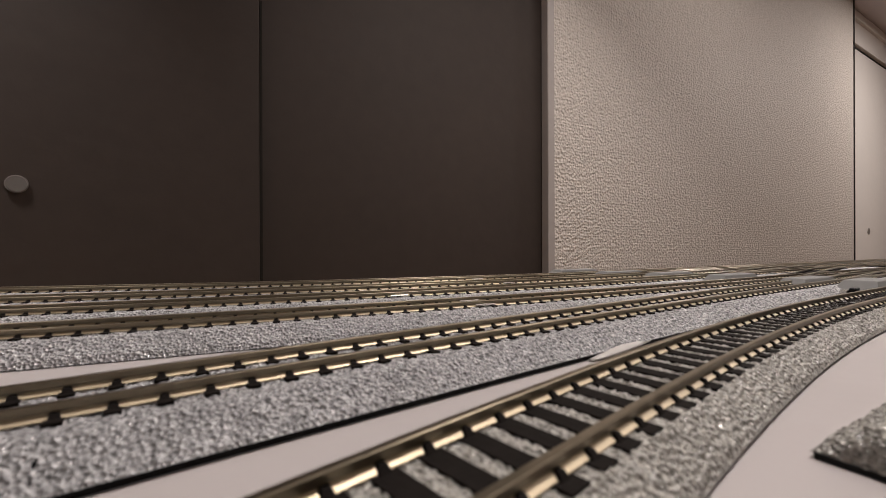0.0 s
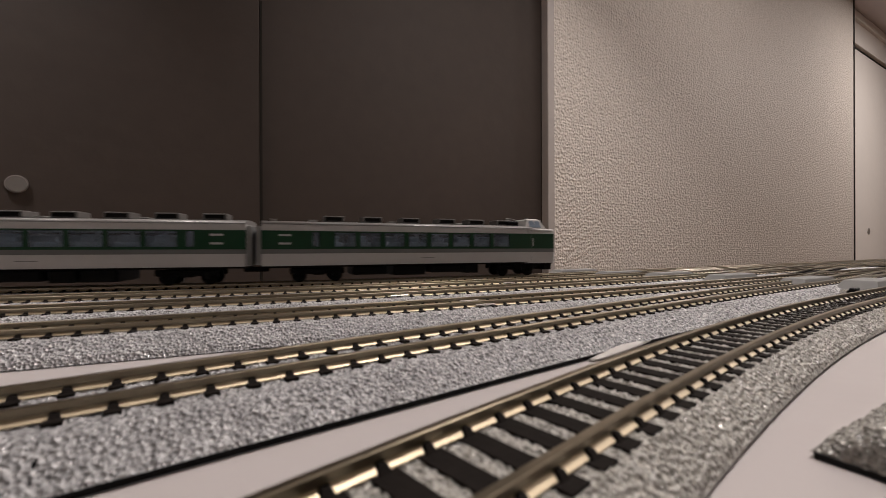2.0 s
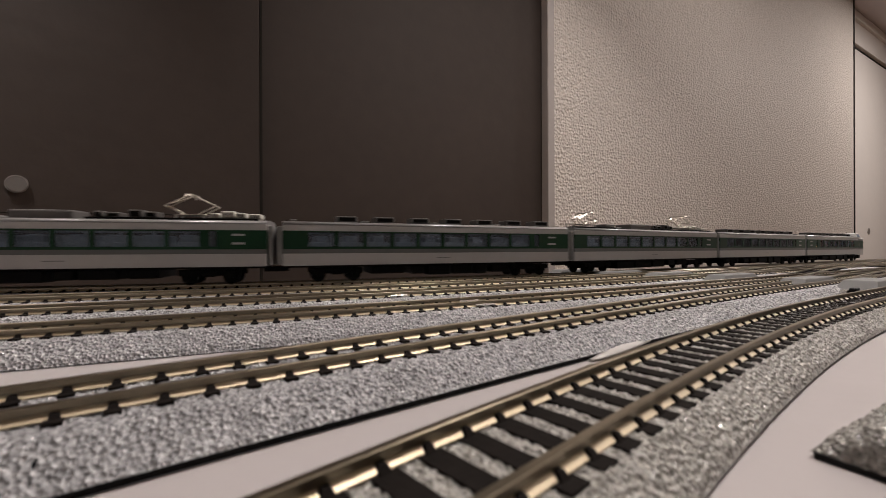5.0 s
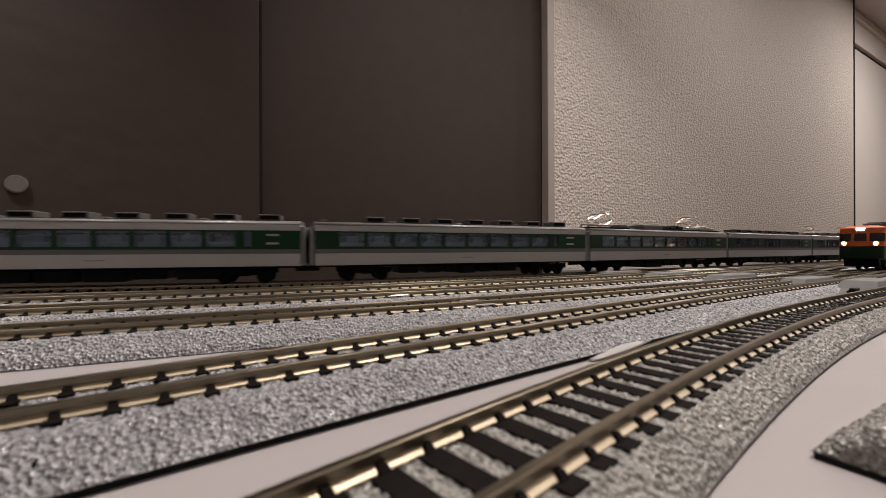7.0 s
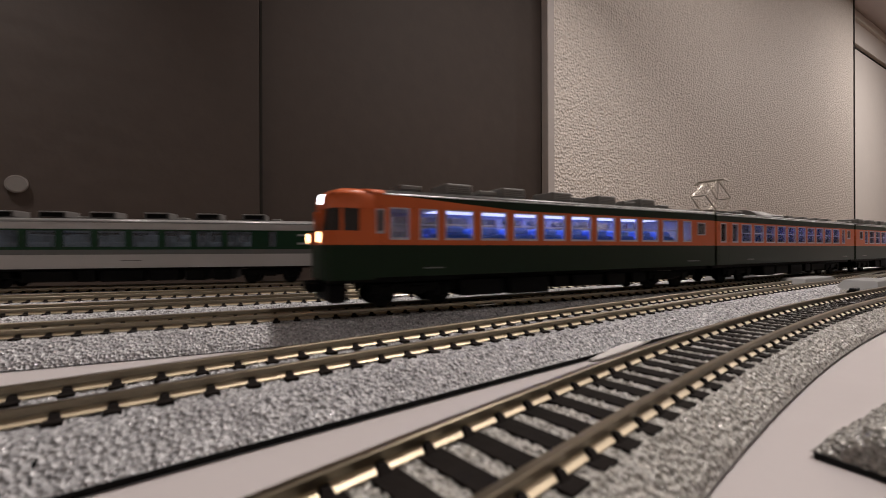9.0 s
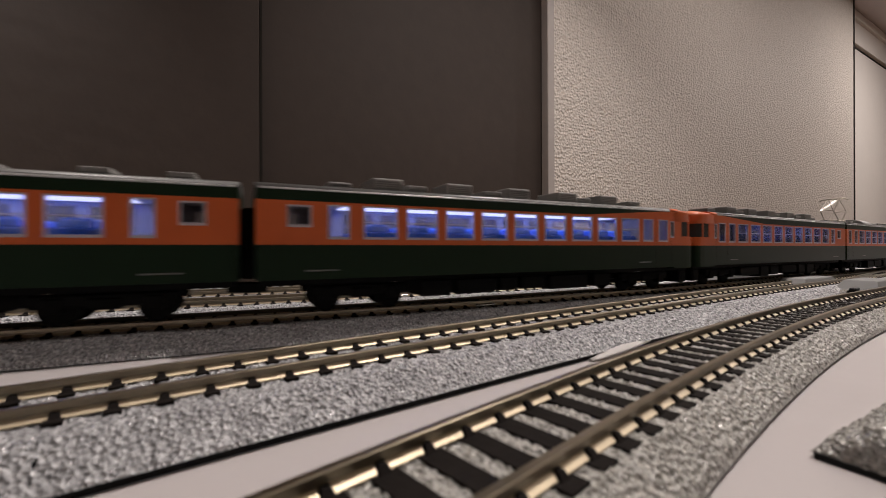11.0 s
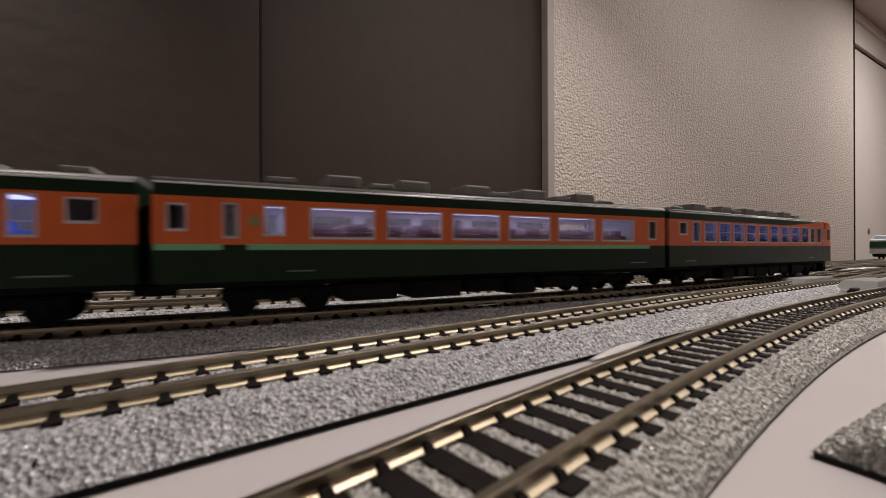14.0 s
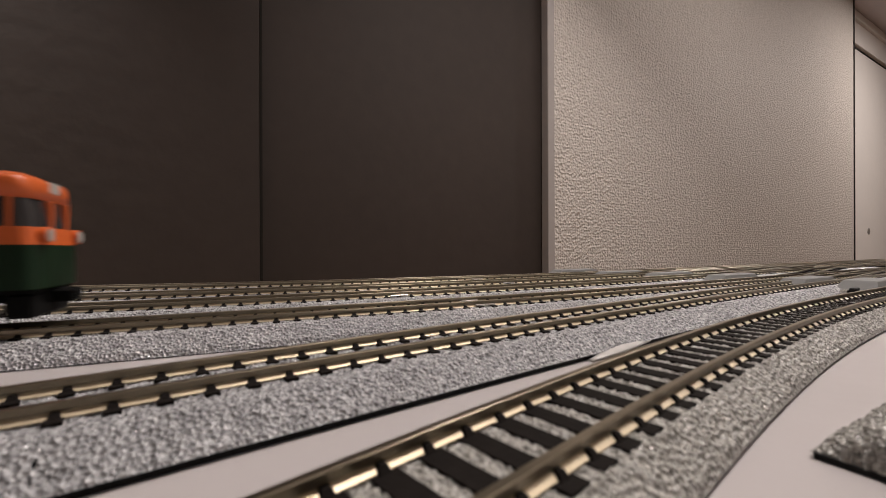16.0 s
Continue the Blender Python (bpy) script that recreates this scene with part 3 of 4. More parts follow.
def pantograph(car, x, z, rise, half=6.6):
    """A diamond pantograph on four insulators."""
    base = boxed("pantograph_base", (x - 5.2, x + 5.2, -3.4, 3.4, z + 1.3, z + 1.75), M_PANTO, car, "grey metal pantograph", 0.1)
    for dx in (-4.6, 4.6):
        for dy in (-3.0, 3.0):
            bm = bmesh.new()
            rod(bm, (x + dx, dy, z - 0.4), (x + dx, dy, z + 1.3), 0.55, 8)
            part("insulator", bm, M_INSUL, base)
    z0, zm, z1 = z + 1.6, z + 1.6 + rise * 0.45, z + 1.6 + rise
    bm = bmesh.new()
    for sx in (-1, 1):
        for y in (-2.8, 2.8):
            rod(bm, (x + sx * 2.4, y, z0), (x + sx * half, y * 0.9, zm), 0.26)
            rod(bm, (x + sx * half, y * 0.9, zm), (x + sx * 0.5, y * 0.75, z1), 0.2)
        rod(bm, (x + sx * half, -2.7, zm), (x + sx * half, 2.7, zm), 0.2)
        rod(bm, (x + sx * half, -2.5, zm), (x + sx * 0.5, 2.1, z1), 0.12)
    part("arm_frame", bm, M_PANTO, base)
    bm = bmesh.new()
    for sx in (-0.7, 0.7):
        rod(bm, (x + sx, -4.6, z1 + 0.1), (x + sx, 4.6, z1 + 0.1), 0.28)
        for y in (-4.6, 4.6):
            rod(bm, (x + sx, y, z1 + 0.1), (x + sx, y * 1.28, z1 - 0.9), 0.25)
    part("contact_shoe", bm, M_PANTO, base)


def seat_rows(car, xs, zf, mat, off=4.9, tall=0.0):
    first = None
    for x in xs:
        for y in (-off, off):
            m = pose(x * 0.001, y * 0.001, 0)
            if first is None:
                bm = bmesh.new()
                box(bm, -4.2, 4.2, -3.3, 3.3, zf, zf + 5.0, 0.3)
                box(bm, -2.5, 2.5, -3.2, 3.2, zf + 4.7, zf + 6.6 + tall, 0.5)
                first = part("seat", bm, mat, car)
                first.matrix_basis = m
            else:
                shared(first, m)


def interior(car, x0, x1, zf, ztop, seats, mat, lit, walls):
    boxed("interior_floor", (x0, x1, -8.9, 8.9, zf - 0.8, zf), M_INNER, car)
    boxed("interior_ceiling", (x0, x1, -8.9, 8.9, ztop, ztop + 0.6), M_INNER, car)
    for a in walls:
        boxed("partition", (a, a + 0.6, -8.8, 8.8, zf, ztop), M_INNER, car)
    seat_rows(car, seats, zf, mat, 4.9 if lit else 5.3, 0.0 if lit else 0.9)
    if lit:
        boxed("light_strip", (x0 + 17, x1 - 17, -5.0, 5.0, ztop - 0.2, ztop - 0.05), M_LED, car, "bluish-white ceiling light strip")


OB, O1, O2, O3, OT = 6.4, 13.2, 21.7, 23.9, 25.4     # orange train: heights of the bands


def orange_cab(car, L):
    """Flat wrap-round cab end at +x."""
    x0, x1 = L / 2 - 10.5, L / 2
    n = 14

    def ring(z, setback):
        pts = []
        for i in range(n + 1):
            a = math.pi * (i / n) - math.pi / 2
            cx, cy = abs(math.cos(a)) ** 0.45, math.copysign(abs(math.sin(a)) ** 0.5, math.sin(a))
            pts.append((x1 - 4.2 - setback + 4.2 * cx, HW * cy, z))
        return [(x0, -HW, z)] + pts + [(x0, HW, z)]
    for name, z0, z1, mat, s0, s1 in (("cab_skirt", 6.0, O1, M_DKGREEN, 0.0, 0.0), ("cab_front", O1, O2 - 5.6, M_ORANGE, 0.0, 0.3)):
        bm = bmesh.new()
        loft(bm, [ring(z0, s0), ring(z1, s1)])
        part(name, bm, mat, car, "", False)
    # windscreen belt: dark glass core, orange side walls with a small window, pillars in front
    bm = bmesh.new()
    loft(bm, [ring(O2 - 5.6, 0.45), ring(O2 - 1.0, 1.1)])
    part("windscreen", bm, M_SMOKE_DARK, car, "dark wrap-round windscreen")
    for y in (-3.3, 3.3):
        boxed("cab_pillar", (x1 - 2.0, x1 - 0.25, y - 0.55, y + 0.55, O2 - 5.6, O2 - 1.0), M_ORANGE, car, "", 0.1)
    for y in (-HW, HW):
        yy = sorted((y * 1.008, y * 0.93))
        boxed("cab_side", (x0, x1 - 7.0, *yy, O2 - 5.62, O2 - 0.9), M_ORANGE, car)
        boxed("cab_side", (x1 - 3.7, x1 - 3.1, *yy, O2 - 5.62, O2 - 0.9), M_ORANGE, car)
    bm = bmesh.new()

    def cap(z, k, sb):
        return [(px, py * k, z) for px, py, _ in ring(z, sb)]
    loft(bm, [cap(O2 - 1.0, 1.0, 0.9), cap(O3 - 0.4, 1.0, 1.1), cap(O3 + 0.4, 0.985, 1.5), cap(OT - 0.9, 0.86, 2.4), cap(OT - 0.15, 0.6, 3.8), cap(OT, 0.3, 4.6)])
    part("cab_brow", bm, M_ORANGE, car, "", True)
    for y in (-6.7, 6.7):
        bm = bmesh.new()
        rod(bm, (x1 - 4, y, 14.8), (x1 + 0.5, y, 14.8), 1.35, 18)
        h = part("headlight", bm, M_ORANGE, car)
        bm = bmesh.new()
        rod(bm, (x1 + 0.4, y, 14.8), (x1 + 0.7, y, 14.8), 1.1, 18)
        yield h, bm
    boxed("coupler_box", (x1 - 3, x1 + 2.2, -2.0, 2.0, 3.2, 5.4), M_BLACK, car, "", 0.3)
    boxed("pilot", (x1 - 5, x1 - 1.2, -7.5, 7.5, 1.2, 5.2), M_BLACK, car, "", 0.4)


# pale colour standing for the bright highlight along the orange cars' roof edge
M_EDGE_HIGHLIGHT = plain("roof_edge_highlight_paint", (0.5, 0.5, 0.5), 0.3, vary=0.08, scale=500)
M_SMOKE_DARK = plain("dark_windscreen_plastic", (0.03, 0.028, 0.028), 0.12, vary=0.1, scale=300, spec=0.6)
M_LENS = plain("unlit_lens", (0.45, 0.42, 0.38), 0.2, vary=0.05, scale=500)
L_O = 131.0


def orange_windows(kind):
    W = [(a, b, 14.3, 21.2) for a, b in [(20.5, 25.0)] + [(26.8 + 9.55 * k, 34.3 + 9.55 * k) for k in range(9)]]
    door = lambda a: (a, a + 4.4, 14.3, 21.2)
    if kind == "cab":
        w = [(10.6, 12.4, 15.6, 20.8), door(13.6)] + W + [door(113.5), (121.0, 125.5, 16.6, 20.9)]
    elif kind == "motor":
        w = [(2.6, 6.4, 14.3, 21.2), (10.4, 14.6, 14.3, 21.2)]
        w += [(17.2 + 9.6 * k, 24.7 + 9.6 * k, 14.3, 21.2) for k in range(10)] + [(114.6, 118.2, 14.3, 21.2), (121.6, 125.8, 16.6, 20.9)]
    else:
        w = [(2.0, 5.0, 15.5, 20.4), (10.6, 13.2, 14.3, 20.8), (17.3, 21.0, 14.8, 20.6)]
        w += [(25.7 + 15.7 * k, 38.7 + 15.7 * k, 14.3, 20.6) for k in range(6)] + [(123.5, 127.0, 14.8, 20.6)]
    return w


def orange_car(kind, lit_head, seed):
    """Front of the train is +x; a cab car that runs cab last is turned about."""
    label = {"cab": "orange and dark green model railcar with a cab, lit inside",
             "motor": "orange and dark green model railcar with a raised pantograph, lit inside",
             "first": "orange and green model railcar with pale green stripe, lit inside"}[kind]
    car = tagged(new("model_railcar"), label, "model train", "cars of the orange and green model train")
    L = L_O
    body_front = L / 2 - (10.4 if kind == "cab" else 0)
    side_strip("lower_panel", -L / 2, body_front, OB, O1, M_DKGREEN, car)
    wins = [(L / 2 - b, L / 2 - a, s, h) for a, b, s, h in orange_windows(kind)][::-1]
    if kind == "cab":
        wins = [w for w in wins if w[1] < body_front]
    window_band(car, -L / 2, body_front, O1, O2, wins, M_ORANGE, M_GLASS, M_SILVER)
    roof_end = L / 2 - 12.5 if kind == "cab" else body_front
    if kind == "cab":       # the green band narrows to a point towards the cab
        tip, full = L / 2 - 13.5, L / 2 - 48
        for y0, y1 in ((HW - 0.7, HW), (-HW, -HW + 0.7)):
            for name, mat, pts in (("upper_band", M_DKGREEN, [(-L / 2, O2), (full, O2), (tip, O3), (-L / 2, O3)]),
                                   ("cab_upper_band", M_ORANGE, [(full, O2), (body_front + 0.2, O2), (body_front + 0.2, O3), (tip, O3)])):
                bm = bmesh.new()
                loft(bm, [[(x, y0, z) for x, z in pts], [(x, y1, z) for x, z in pts]])
                part(name, bm, mat, car)
    else:
        side_strip("upper_band", -L / 2, roof_end, O2, O3, M_DKGREEN, car)
    bm = bmesh.new()
    extrude(bm, roof_outline(O3, OT), -L / 2, roof_end)
    part("roof", bm, M_ROOF, car, "", True)
    # thin pale strip painted in as the highlight on the roof's edge
    side_strip("roof_edge_highlight", -L / 2 + 0.5, roof_end, O3 - 0.12, O3 + 0.22, M_EDGE_HIGHLIGHT, car, HW + 0.12, 0.3)
    if kind == "cab":
        bm = bmesh.new()
        extrude(bm, roof_outline(O3, OT), roof_end, body_front + 2)
        part("cab_roof", bm, M_ORANGE, car, "orange painted cab roof", True)
    for x, w in ((-L / 2 + 12, 6.5), (L / 2 - 24, 5.0)):
        side_strip("door_step", x - w / 2, x + w / 2, 8.0, 8.28, M_MIDGREY, car, HW + 0.1, 0.3)
    for a in (L / 2 - 19.4, L / 2 - 11.9) if kind == "cab" else (L / 2 - 8.2, L / 2 - 1.4):
        side_strip("door_seam", a, a + 0.16, OB + 1.2, O2 - 0.1, M_BLACK, car, HW + 0.03, 0.2)
    for k in ((-1,) if kind == "cab" else (-1, 1)):
        x = k * (L / 2 - 0.4)
        boxed("end_wall", (x - 0.35, x + 0.35, -HW + 0.7, HW - 0.7, OB, O3), M_DKGREEN, car)
        x = k * L / 2
        boxed("gangway", (min(x, x + k * 1.7), max(x, x + k * 1.7), -4.2, 4.2, 6.5, 20.5), M_BLACK, car, "", 0.2)
    first = kind == "first"
    seats = [L / 2 - (30.5 + 9.55 * k) for k in range(9)] if not first else [L / 2 - (28.0 + 7.6 * k) for k in range(12)]
    interior(car, -L / 2 + 1, body_front - 1, 11.0, 21.75, seats, M_SEAT_RED if first else M_SEAT_BLUE, True,
             [L / 2 - 13.0, L / 2 - 119.5])
    if first:
        side_strip("stripe", L / 2 - 10.5, L / 2 - 0.2, 12.2, 13.3, M_LTGREEN, car, HW + 0.05, 0.2, "light green stripe")
        side_strip("stripe", -L / 2 + 7, L / 2 - 14.5, 12.2, 13.3, M_LTGREEN, car, HW + 0.05, 0.2, "light green stripe")
        side_strip("class_mark", L / 2 - 16.8, L / 2 - 14.8, 16.7, 18.6, M_MARK, car, HW + 0.06, 0.2)
    underfloor(car, L, seed)
    if kind == "motor":
        pantograph(car, L / 2 - 16.0, OT - 0.3, 11.6, 9.2)
        roof_vent(car, L / 2 - 3.6, OT - 0.3, 3.0, 3.4, 1.6)
        roof_vent(car, L / 2 - 30, OT - 0.2, 5.0, 6.5, 1.8)
        bm = bmesh.new()
        extrude(bm, [(6.2 * math.cos(math.pi * i / 12), OT - 1.2 + 3.9 * math.sin(math.pi * i / 12)) for i in range(13)], L / 2 - 52, L / 2 - 38)
        part("roof_cowl", bm, M_AC, car, "", True)
        boxed("roof_duct", (L / 2 - 66, L / 2 - 52, -4.6, 4.6, OT - 0.8, OT + 1.2), M_AC, car, "", 0.4)
        for x in (76, 92, 108, 121):
            roof_vent(car, L / 2 - x, OT - 0.2, 4.5, 6.5, 1.8)
    else:
        for x in (33.5, 50, 67, 85, 103.5):
            roof_unit(car, L / 2 - x, OT - 0.25, 7.2, 9.0, 3.1)
        for x in (21, 42.5, 74.5, 96):
            roof_vent(car, L / 2 - x, OT - 0.2, 5.2, 7.0, 2.0)
        roof_unit(car, L / 2 - 114, OT - 0.25, 5.0, 6.0, 1.8)
    if kind == "cab":
        for head, bm in orange_cab(car, L):
            part("lens", bm, M_HEAD if lit_head else M_LENS, head)
        boxed("destination_sign", (L / 2 - 2.8, L / 2 - 0.9, -1.9, 1.9, 22.1, 24.2), M_SIGN if lit_head else M_LENS, car, "", 0.2)
    return car


GB, G1, G2, G3, G4, GT = 6.0, 10.7, 12.4, 19.5, 21.8, 23.5
L_G = 133.0
M_AC_DARK = plain("dark_grey_roof_unit_plastic", (0.11, 0.105, 0.10), 0.36, vary=0.1, scale=500)
M_CAB_GLASS = plain("blue_grey_cab_glass", (0.20, 0.24, 0.30), 0.15, vary=0.1, scale=300, spec=0.6)
M_BELLOWS = plain("grey_bellows_plastic", (0.22, 0.22, 0.215), 0.5, vary=0.1, scale=500)
M_SEAT_PALE = plain("pale_blue_seat_plastic", (0.5, 0.55, 0.62), 0.5, vary=0.1, scale=500)
M_ROOF_G = plain("grey_roof_gloss_paint", (0.19, 0.185, 0.18), 0.3, vary=0.06, scale=400)


def green_car(kind, seed):
    label = {"cab": "green, grey and cream model railcar with a raised driving cab",
             "plain": "green, grey and cream model railcar with roof air conditioners",
             "motor": "green, grey and cream model railcar with pantographs on its roof"}[kind]
    car = tagged(new("model_railcar"), label, "model train", "cars of the green and cream model train")
    L = L_G
    cab = kind == "cab"
    front = L / 2 - (17 if cab else 0)
    wins = [(22.6 + 11.4 * k, 32.7 + 11.4 * k, 13.4, 19.0) for k in range(9)]
    if cab:
        wins = [(26.7 + 10.2 * k, 34.9 + 10.2 * k, 13.4, 19.0) for k in range(8)]
    wins = [(17.2, 19.8, 13.4, 19.0)] * (not cab) + wins + [(112.2, 114.8, 13.4, 19.0)] * cab
    wins = [(L / 2 - b, L / 2 - a, s, h) for a, b, s, h in wins][::-1]
    side_strip("lower_panel", -L / 2, front, GB, G1, M_CREAM, car)
    side_strip("grey_stripe", -L / 2, front, G1, G2, M_MIDGREY, car)
    window_band(car, -L / 2, front, G2, G3, wins, M_FOREST, M_SMOKE, None)
    side_strip("upper_band", -L / 2, front, G3, G4, M_CREAM, car)
    bm = bmesh.new()
    extrude(bm, roof_outline(G4, GT), -L / 2, front + (3 if cab else 0))
    part("roof", bm, M_ROOF_G, car, "", True)
    for k in ((-1,) if cab else (-1, 1)):
        x = k * (L / 2 - 0.4)
        boxed("end_wall", (x - 0.35, x + 0.35, -HW + 0.7, HW - 0.7, GB, G4), M_CREAM, car)
        x = k * L / 2
        boxed("gangway", (min(x, x + k * 1.9), max(x, x + k * 1.9), -8.6, 8.6, 6.4, 21.2), M_BELLOWS, car, "", 0.2)
    interior(car, -L / 2 + 1, front - 1, 10.2, 20.6, [L / 2 - (27.5 + 11.4 * k) for k in range(9)], M_SEAT_PALE, False, [L / 2 - 21.5, -L / 2 + 5])
    plates = bmesh.new()
    for z in (14.2, 17.4):
        for sgn in (1, -1):
            ya, yb = sorted((sgn * (HW - 0.2), sgn * (HW + 0.05)))
            a = -L / 2 + 6 if cab else L / 2 - 12
            box(plates, a, a + 4.4, ya, yb, z, z + 0.75)
    part("side_plate", plates, M_CREAM, car)
    side_strip("lettering", -4, 2.5, 8.4, 8.75, M_MIDGREY, car, HW + 0.03, 0.2)
    if cab:
        side_strip("door_seam", L / 2 - 14.6, L / 2 - 14.4, GB + 0.6, G4 - 0.6, M_MIDGREY, car, HW + 0.03, 0.2)
        side_strip("handrail", L / 2 - 13.9, L / 2 - 13.5, 13.6, 17.4, M_CREAM, car, HW + 0.12, 0.2)
    underfloor(car, L, seed)
    if kind == "motor":
        boxed("roof_deck", (L / 2 - 60, L / 2 - 4, -6.5, 6.5, GT - 0.8, GT + 0.5), M_BLACK, car, "dark roof equipment deck")
        boxed("roof_deck", (-L / 2 + 3, -L / 2 + 36, -6.5, 6.5, GT - 0.8, GT + 0.5), M_BLACK, car, "dark roof equipment deck")
        pantograph(car, L / 2 - 28, GT + 0.4, 7.4, 8.6)
        pantograph(car, -L / 2 + 18, GT + 0.4, 6.2, 7.4)
        for x, l, h in ((5.5, 4.5, 2.2), (10.5, 3.6, 2.6), (15, 4.6, 3.2), (19.5, 3.0, 2.4)):
            roof_unit(car, L / 2 - x, GT + 0.3, l, 7.0, h, M_INSUL)
        for x, l, h in ((41, 4, 2.6), (46, 4.4, 3.2), (53, 4.5, 2.2), (57.5, 3, 2.6)):
            roof_unit(car, L / 2 - x, GT + 0.3, l, 6.5, h, M_AC_DARK)
        for x in (9, 14, 33, 36):
            bm = bmesh.new()
            rod(bm, (-L / 2 + x, 4.6, GT), (-L / 2 + x, 4.6, GT + 2.8), 0.55, 8)
            part("insulator", bm, M_INSUL, car)
        bm = bmesh.new()
        rod(bm, (-L / 2 + 9, 4.6, GT + 2.4), (L / 2 - 8, 4.6, GT + 2.4), 0.16, 6)
        part("roof_cable", bm, M_BLACK, car)
        boxed("roof_housing", (L / 2 - 83, L / 2 - 64, -5.2, 5.2, GT - 0.8, GT + 2.9), M_AC_DARK, car, "", 0.7, 2)
        roof_vent(car, L / 2 - 90, GT - 0.2, 4, 6, 1.2)
        roof_unit(car, L / 2 - 98, GT - 0.2, 7, 7, 2.7)
    else:
        xs = (26, 41, 56, 73, 90, 106) if cab else (12, 28, 44, 60, 76, 92, 108)
        for i, x in enumerate(xs):
            roof_unit(car, L / 2 - x, GT - 0.3, 8.4, 8.0, 2.8, M_AC_DARK)
            if i % 2:
                roof_vent(car, L / 2 - x - 8, GT - 0.2, 3.2, 5, 1.0)
        roof_vent(car, -L / 2 + 4, GT - 0.2, 2.4, 3, 1.2)
    if cab:
        x1 = L / 2

        def ring(z, sb, k=1.0):
            pts = []
            for i in range(13):
                a = math.pi * (i / 12) - math.pi / 2
                cx, cy = abs(math.cos(a)) ** 0.5, math.copysign(abs(math.sin(a)) ** 0.55, math.sin(a))
                pts.append((x1 - 3.6 - sb + 3.6 * cx, HW * k * cy, z))
            return [(front, -HW * k, z)] + pts + [(front, HW * k, z)]
        for name, z0, z1, mat in (("nose_skirt", GB - 0.6, G1, M_CREAM), ("nose_stripe", G1, G2, M_MIDGREY), ("nose_front", G2, G3, M_FOREST)):
            bm = bmesh.new()
            loft(bm, [ring(z0, 0), ring(z1, 0)])
            part(name, bm, mat, car)
        bm = bmesh.new()
        loft(bm, [ring(G3, 0), ring(G4 - 0.4, 0.2), ring(G4 + 0.2, 1.2, 0.95)])
        part("nose_top", bm, M_CREAM, car, "", True)
        bm = bmesh.new()

        def quad(xa, xb, y, z):
            return [(xa, -y, z), (xb, -y, z), (xb, y, z), (xa, y, z)]
        loft(bm, [quad(x1 - 18, x1 - 6.0, HW - 0.3, G4 - 0.2), quad(x1 - 16, x1 - 8.6, HW - 1.9, GT + 2.6), quad(x1 - 15, x1 - 9.6, HW - 3.2, GT + 3.2)])
        part("raised_cab", bm, M_CREAM, car, "pale raised driving cab")
        bm = bmesh.new()
        for sgn in (-1, 1):
            for xa, xb in ((x1 - 15.2, x1 - 12.6), (x1 - 12.0, x1 - 9.4)):
                v = [bm.verts.new(p) for p in ((xa, sgn * (HW - 0.55), G4 + 0.7), (xb + 0.5, sgn * (HW - 0.55), G4 + 0.7), (xb, sgn * (HW - 1.55), GT + 2.0), (xa, sgn * (HW - 1.55), GT + 2.0))]
                bm.faces.new(v)
        fw = [bm.verts.new(p) for p in ((x1 - 6.6, -7.6, G4 + 0.7), (x1 - 6.6, 7.6, G4 + 0.7), (x1 - 8.1, 6.6, GT + 2.0), (x1 - 8.1, -6.6, GT + 2.0))]
        bm.faces.new(fw)
        r = bmesh.ops.extrude_face_region(bm, geom=bm.faces[:])
        bmesh.ops.translate(bm, vec=(0.12, 0, 0.12), verts=[g for g in r["geom"] if isinstance(g, bmesh.types.BMVert)])
        bmesh.ops.recalc_face_normals(bm, faces=bm.faces)
        part("cab_window", bm, M_CAB_GLASS, car, "blue-grey cab glass")
        boxed("cab_dome", (x1 - 25, x1 - 18.2, -4.5, 4.5, GT - 0.6, GT + 2.3), M_BLACK, car, "", 0.6)
        bm = bmesh.new()
        rod(bm, (x1 - 11, 0, GT + 3), (x1 - 11, 0, GT + 4.2), 0.7)
        rod(bm, (x1 - 22, 0, GT + 2), (x1 - 22, 0, GT + 3.6), 0.3)
        rod(bm, (x1 - 23, 0, GT + 3.6), (x1 - 18, 0, GT + 3.3), 0.25)
        part("antenna", bm, M_AC, car)
        boxed("pilot", (x1 - 6, x1 - 1, -7.0, 7.0, 2.0, GB), M_BLACK, car, "", 0.5)
        boxed("front_coupler", (x1 - 1, x1 + 1.5, -1.5, 1.5, 3.8, 5.6), M_BLACK, car, "", 0.3)
    return car


ORANGE = [orange_car("cab", True, 1), orange_car("motor", False, 2), orange_car("cab", False, 3),
          orange_car("cab", False, 4), orange_car("motor", False, 5), orange_car("first", False, 6),
          orange_car("cab", False, 7)]
ORANGE_BACK = (2, 6)      # cars that run cab last
GREEN = [green_car(k, 20 + i) for i, k in enumerate(("cab", "plain", "motor", "plain", "motor", "plain", "plain", "motor", "cab"))]
P_O, P_G = 133.4, 137.0   # car pitch in each train


def car_pose(tr, s_mid, sign, turned):
    """A car whose two bogies stand on the track's centre line."""
    a, _ = tr.at(s_mid - 45)
    b, _ = tr.at(s_mid + 45)
    d = (b - a) * (1 if sign > 0 else -1) * (-1 if turned else 1)
    c = (a + b) / 2
    return pose(c[0] * 0.001, c[1] * 0.001, ZR, 0, 0, math.degrees(math.atan2(d[1], d[0])))


def orange_front(t):
    return O_V * t + O_B + float(np.interp(t, (0, 6, 7, 7.5, 8, 8.5, 9, 10, 12, 13, 14, 15.3, 16), (50, 50, 42, 38, 27, 17, 6, 4, -2, -2.3, -4, -7, -10)))


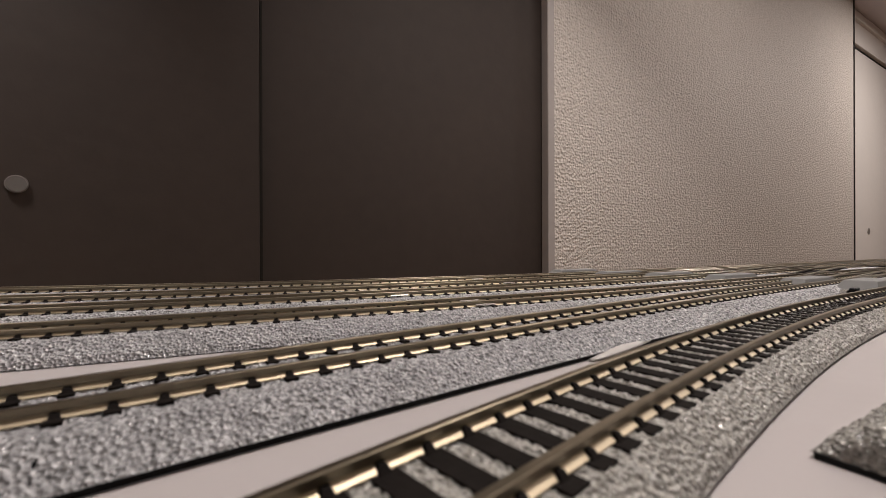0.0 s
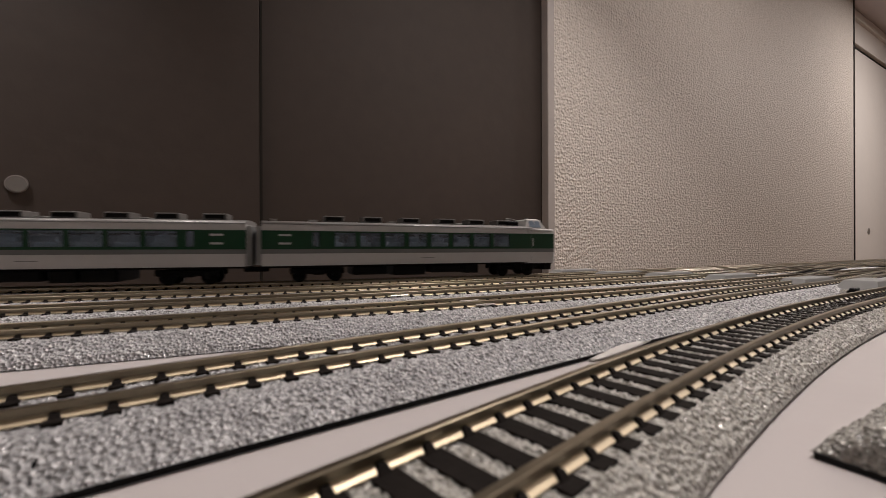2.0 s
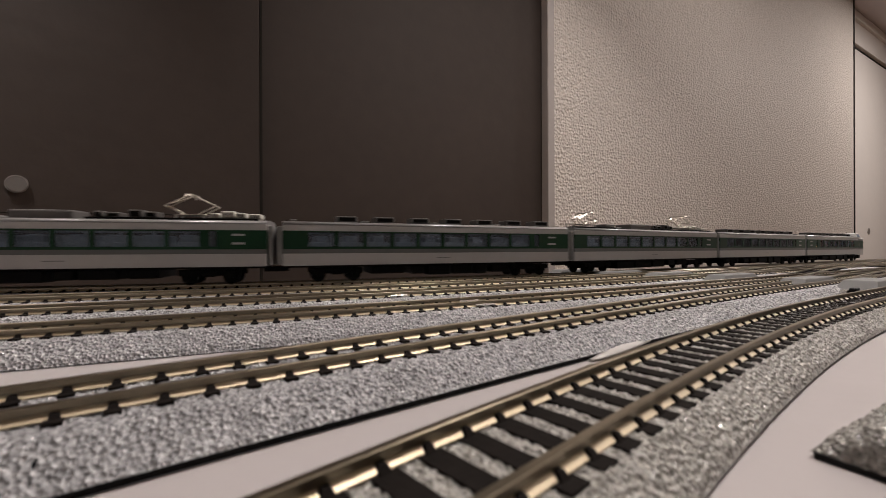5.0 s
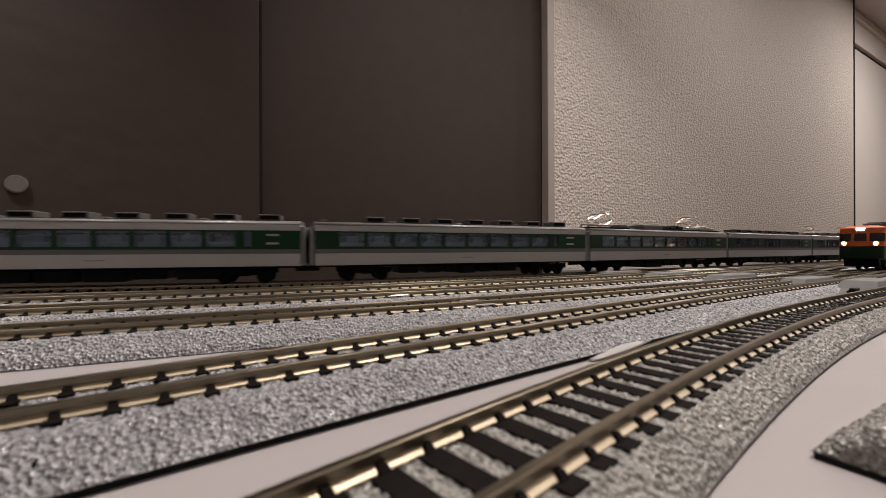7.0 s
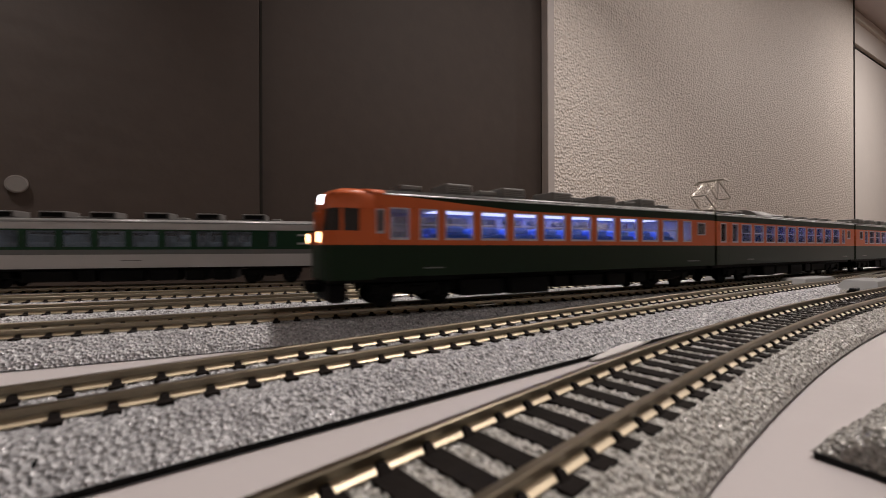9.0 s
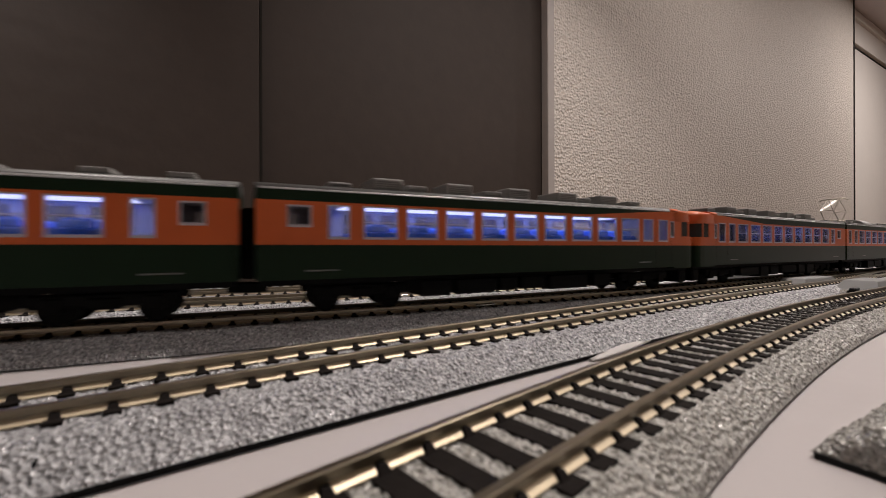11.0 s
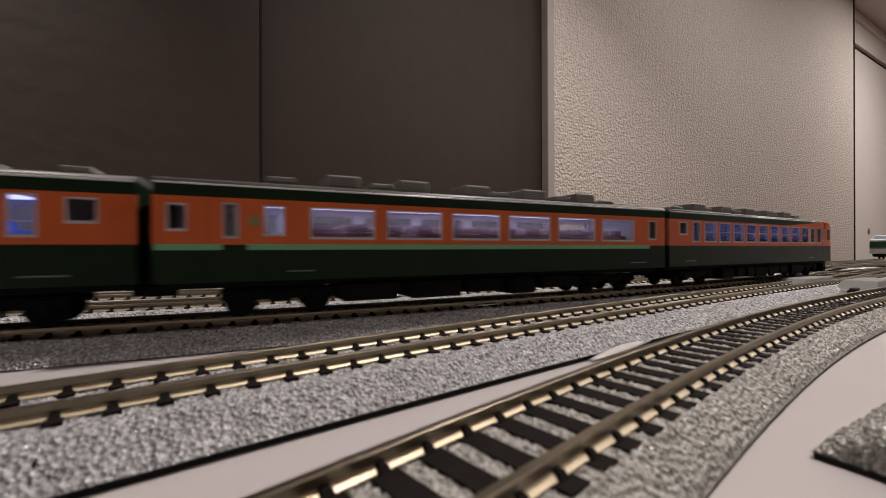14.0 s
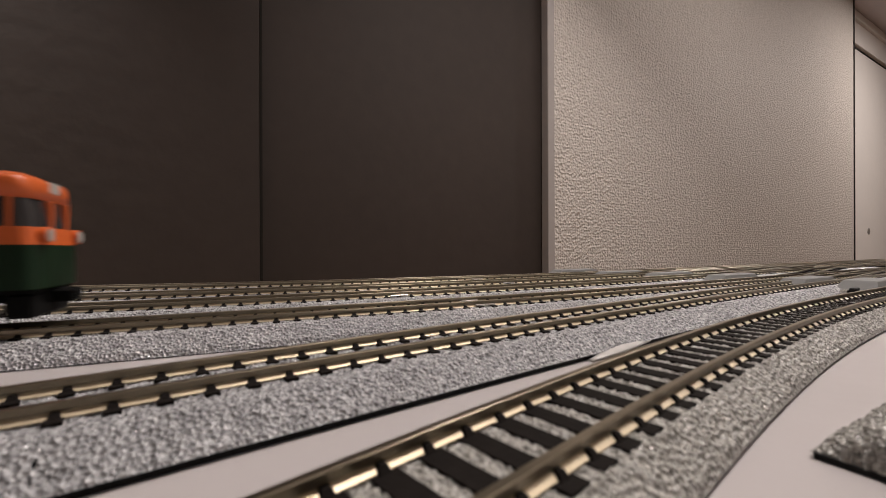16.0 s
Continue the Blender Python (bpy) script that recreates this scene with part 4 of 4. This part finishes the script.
def green_front(t):
    return G_V * t + G_B + float(np.interp(t, (0, 0.6, 1, 1.5, 2, 2.5, 3.5, 4.2, 7, 9, 14, 16), (4, 4, 4, 2, 0, -2, -2, 0, 13, 20, 80, 104)))


O_V, O_B = -137.0, 1247.5
G_V, G_B = 138.2, -123.9


def motions():
    times = [0.5 * i for i in range(33)]
    for i, car in enumerate(ORANGE):
        walk(car, [(t, car_pose(TRACKS[3], orange_front(t) + 65.5 + P_O * i, -1, i in ORANGE_BACK)) for t in times])
    for i, car in enumerate(GREEN):
        walk(car, [(t, car_pose(TRACKS[6], green_front(t) - 66.5 - P_G * i, 1, i == len(GREEN) - 1)) for t in times])


motions()
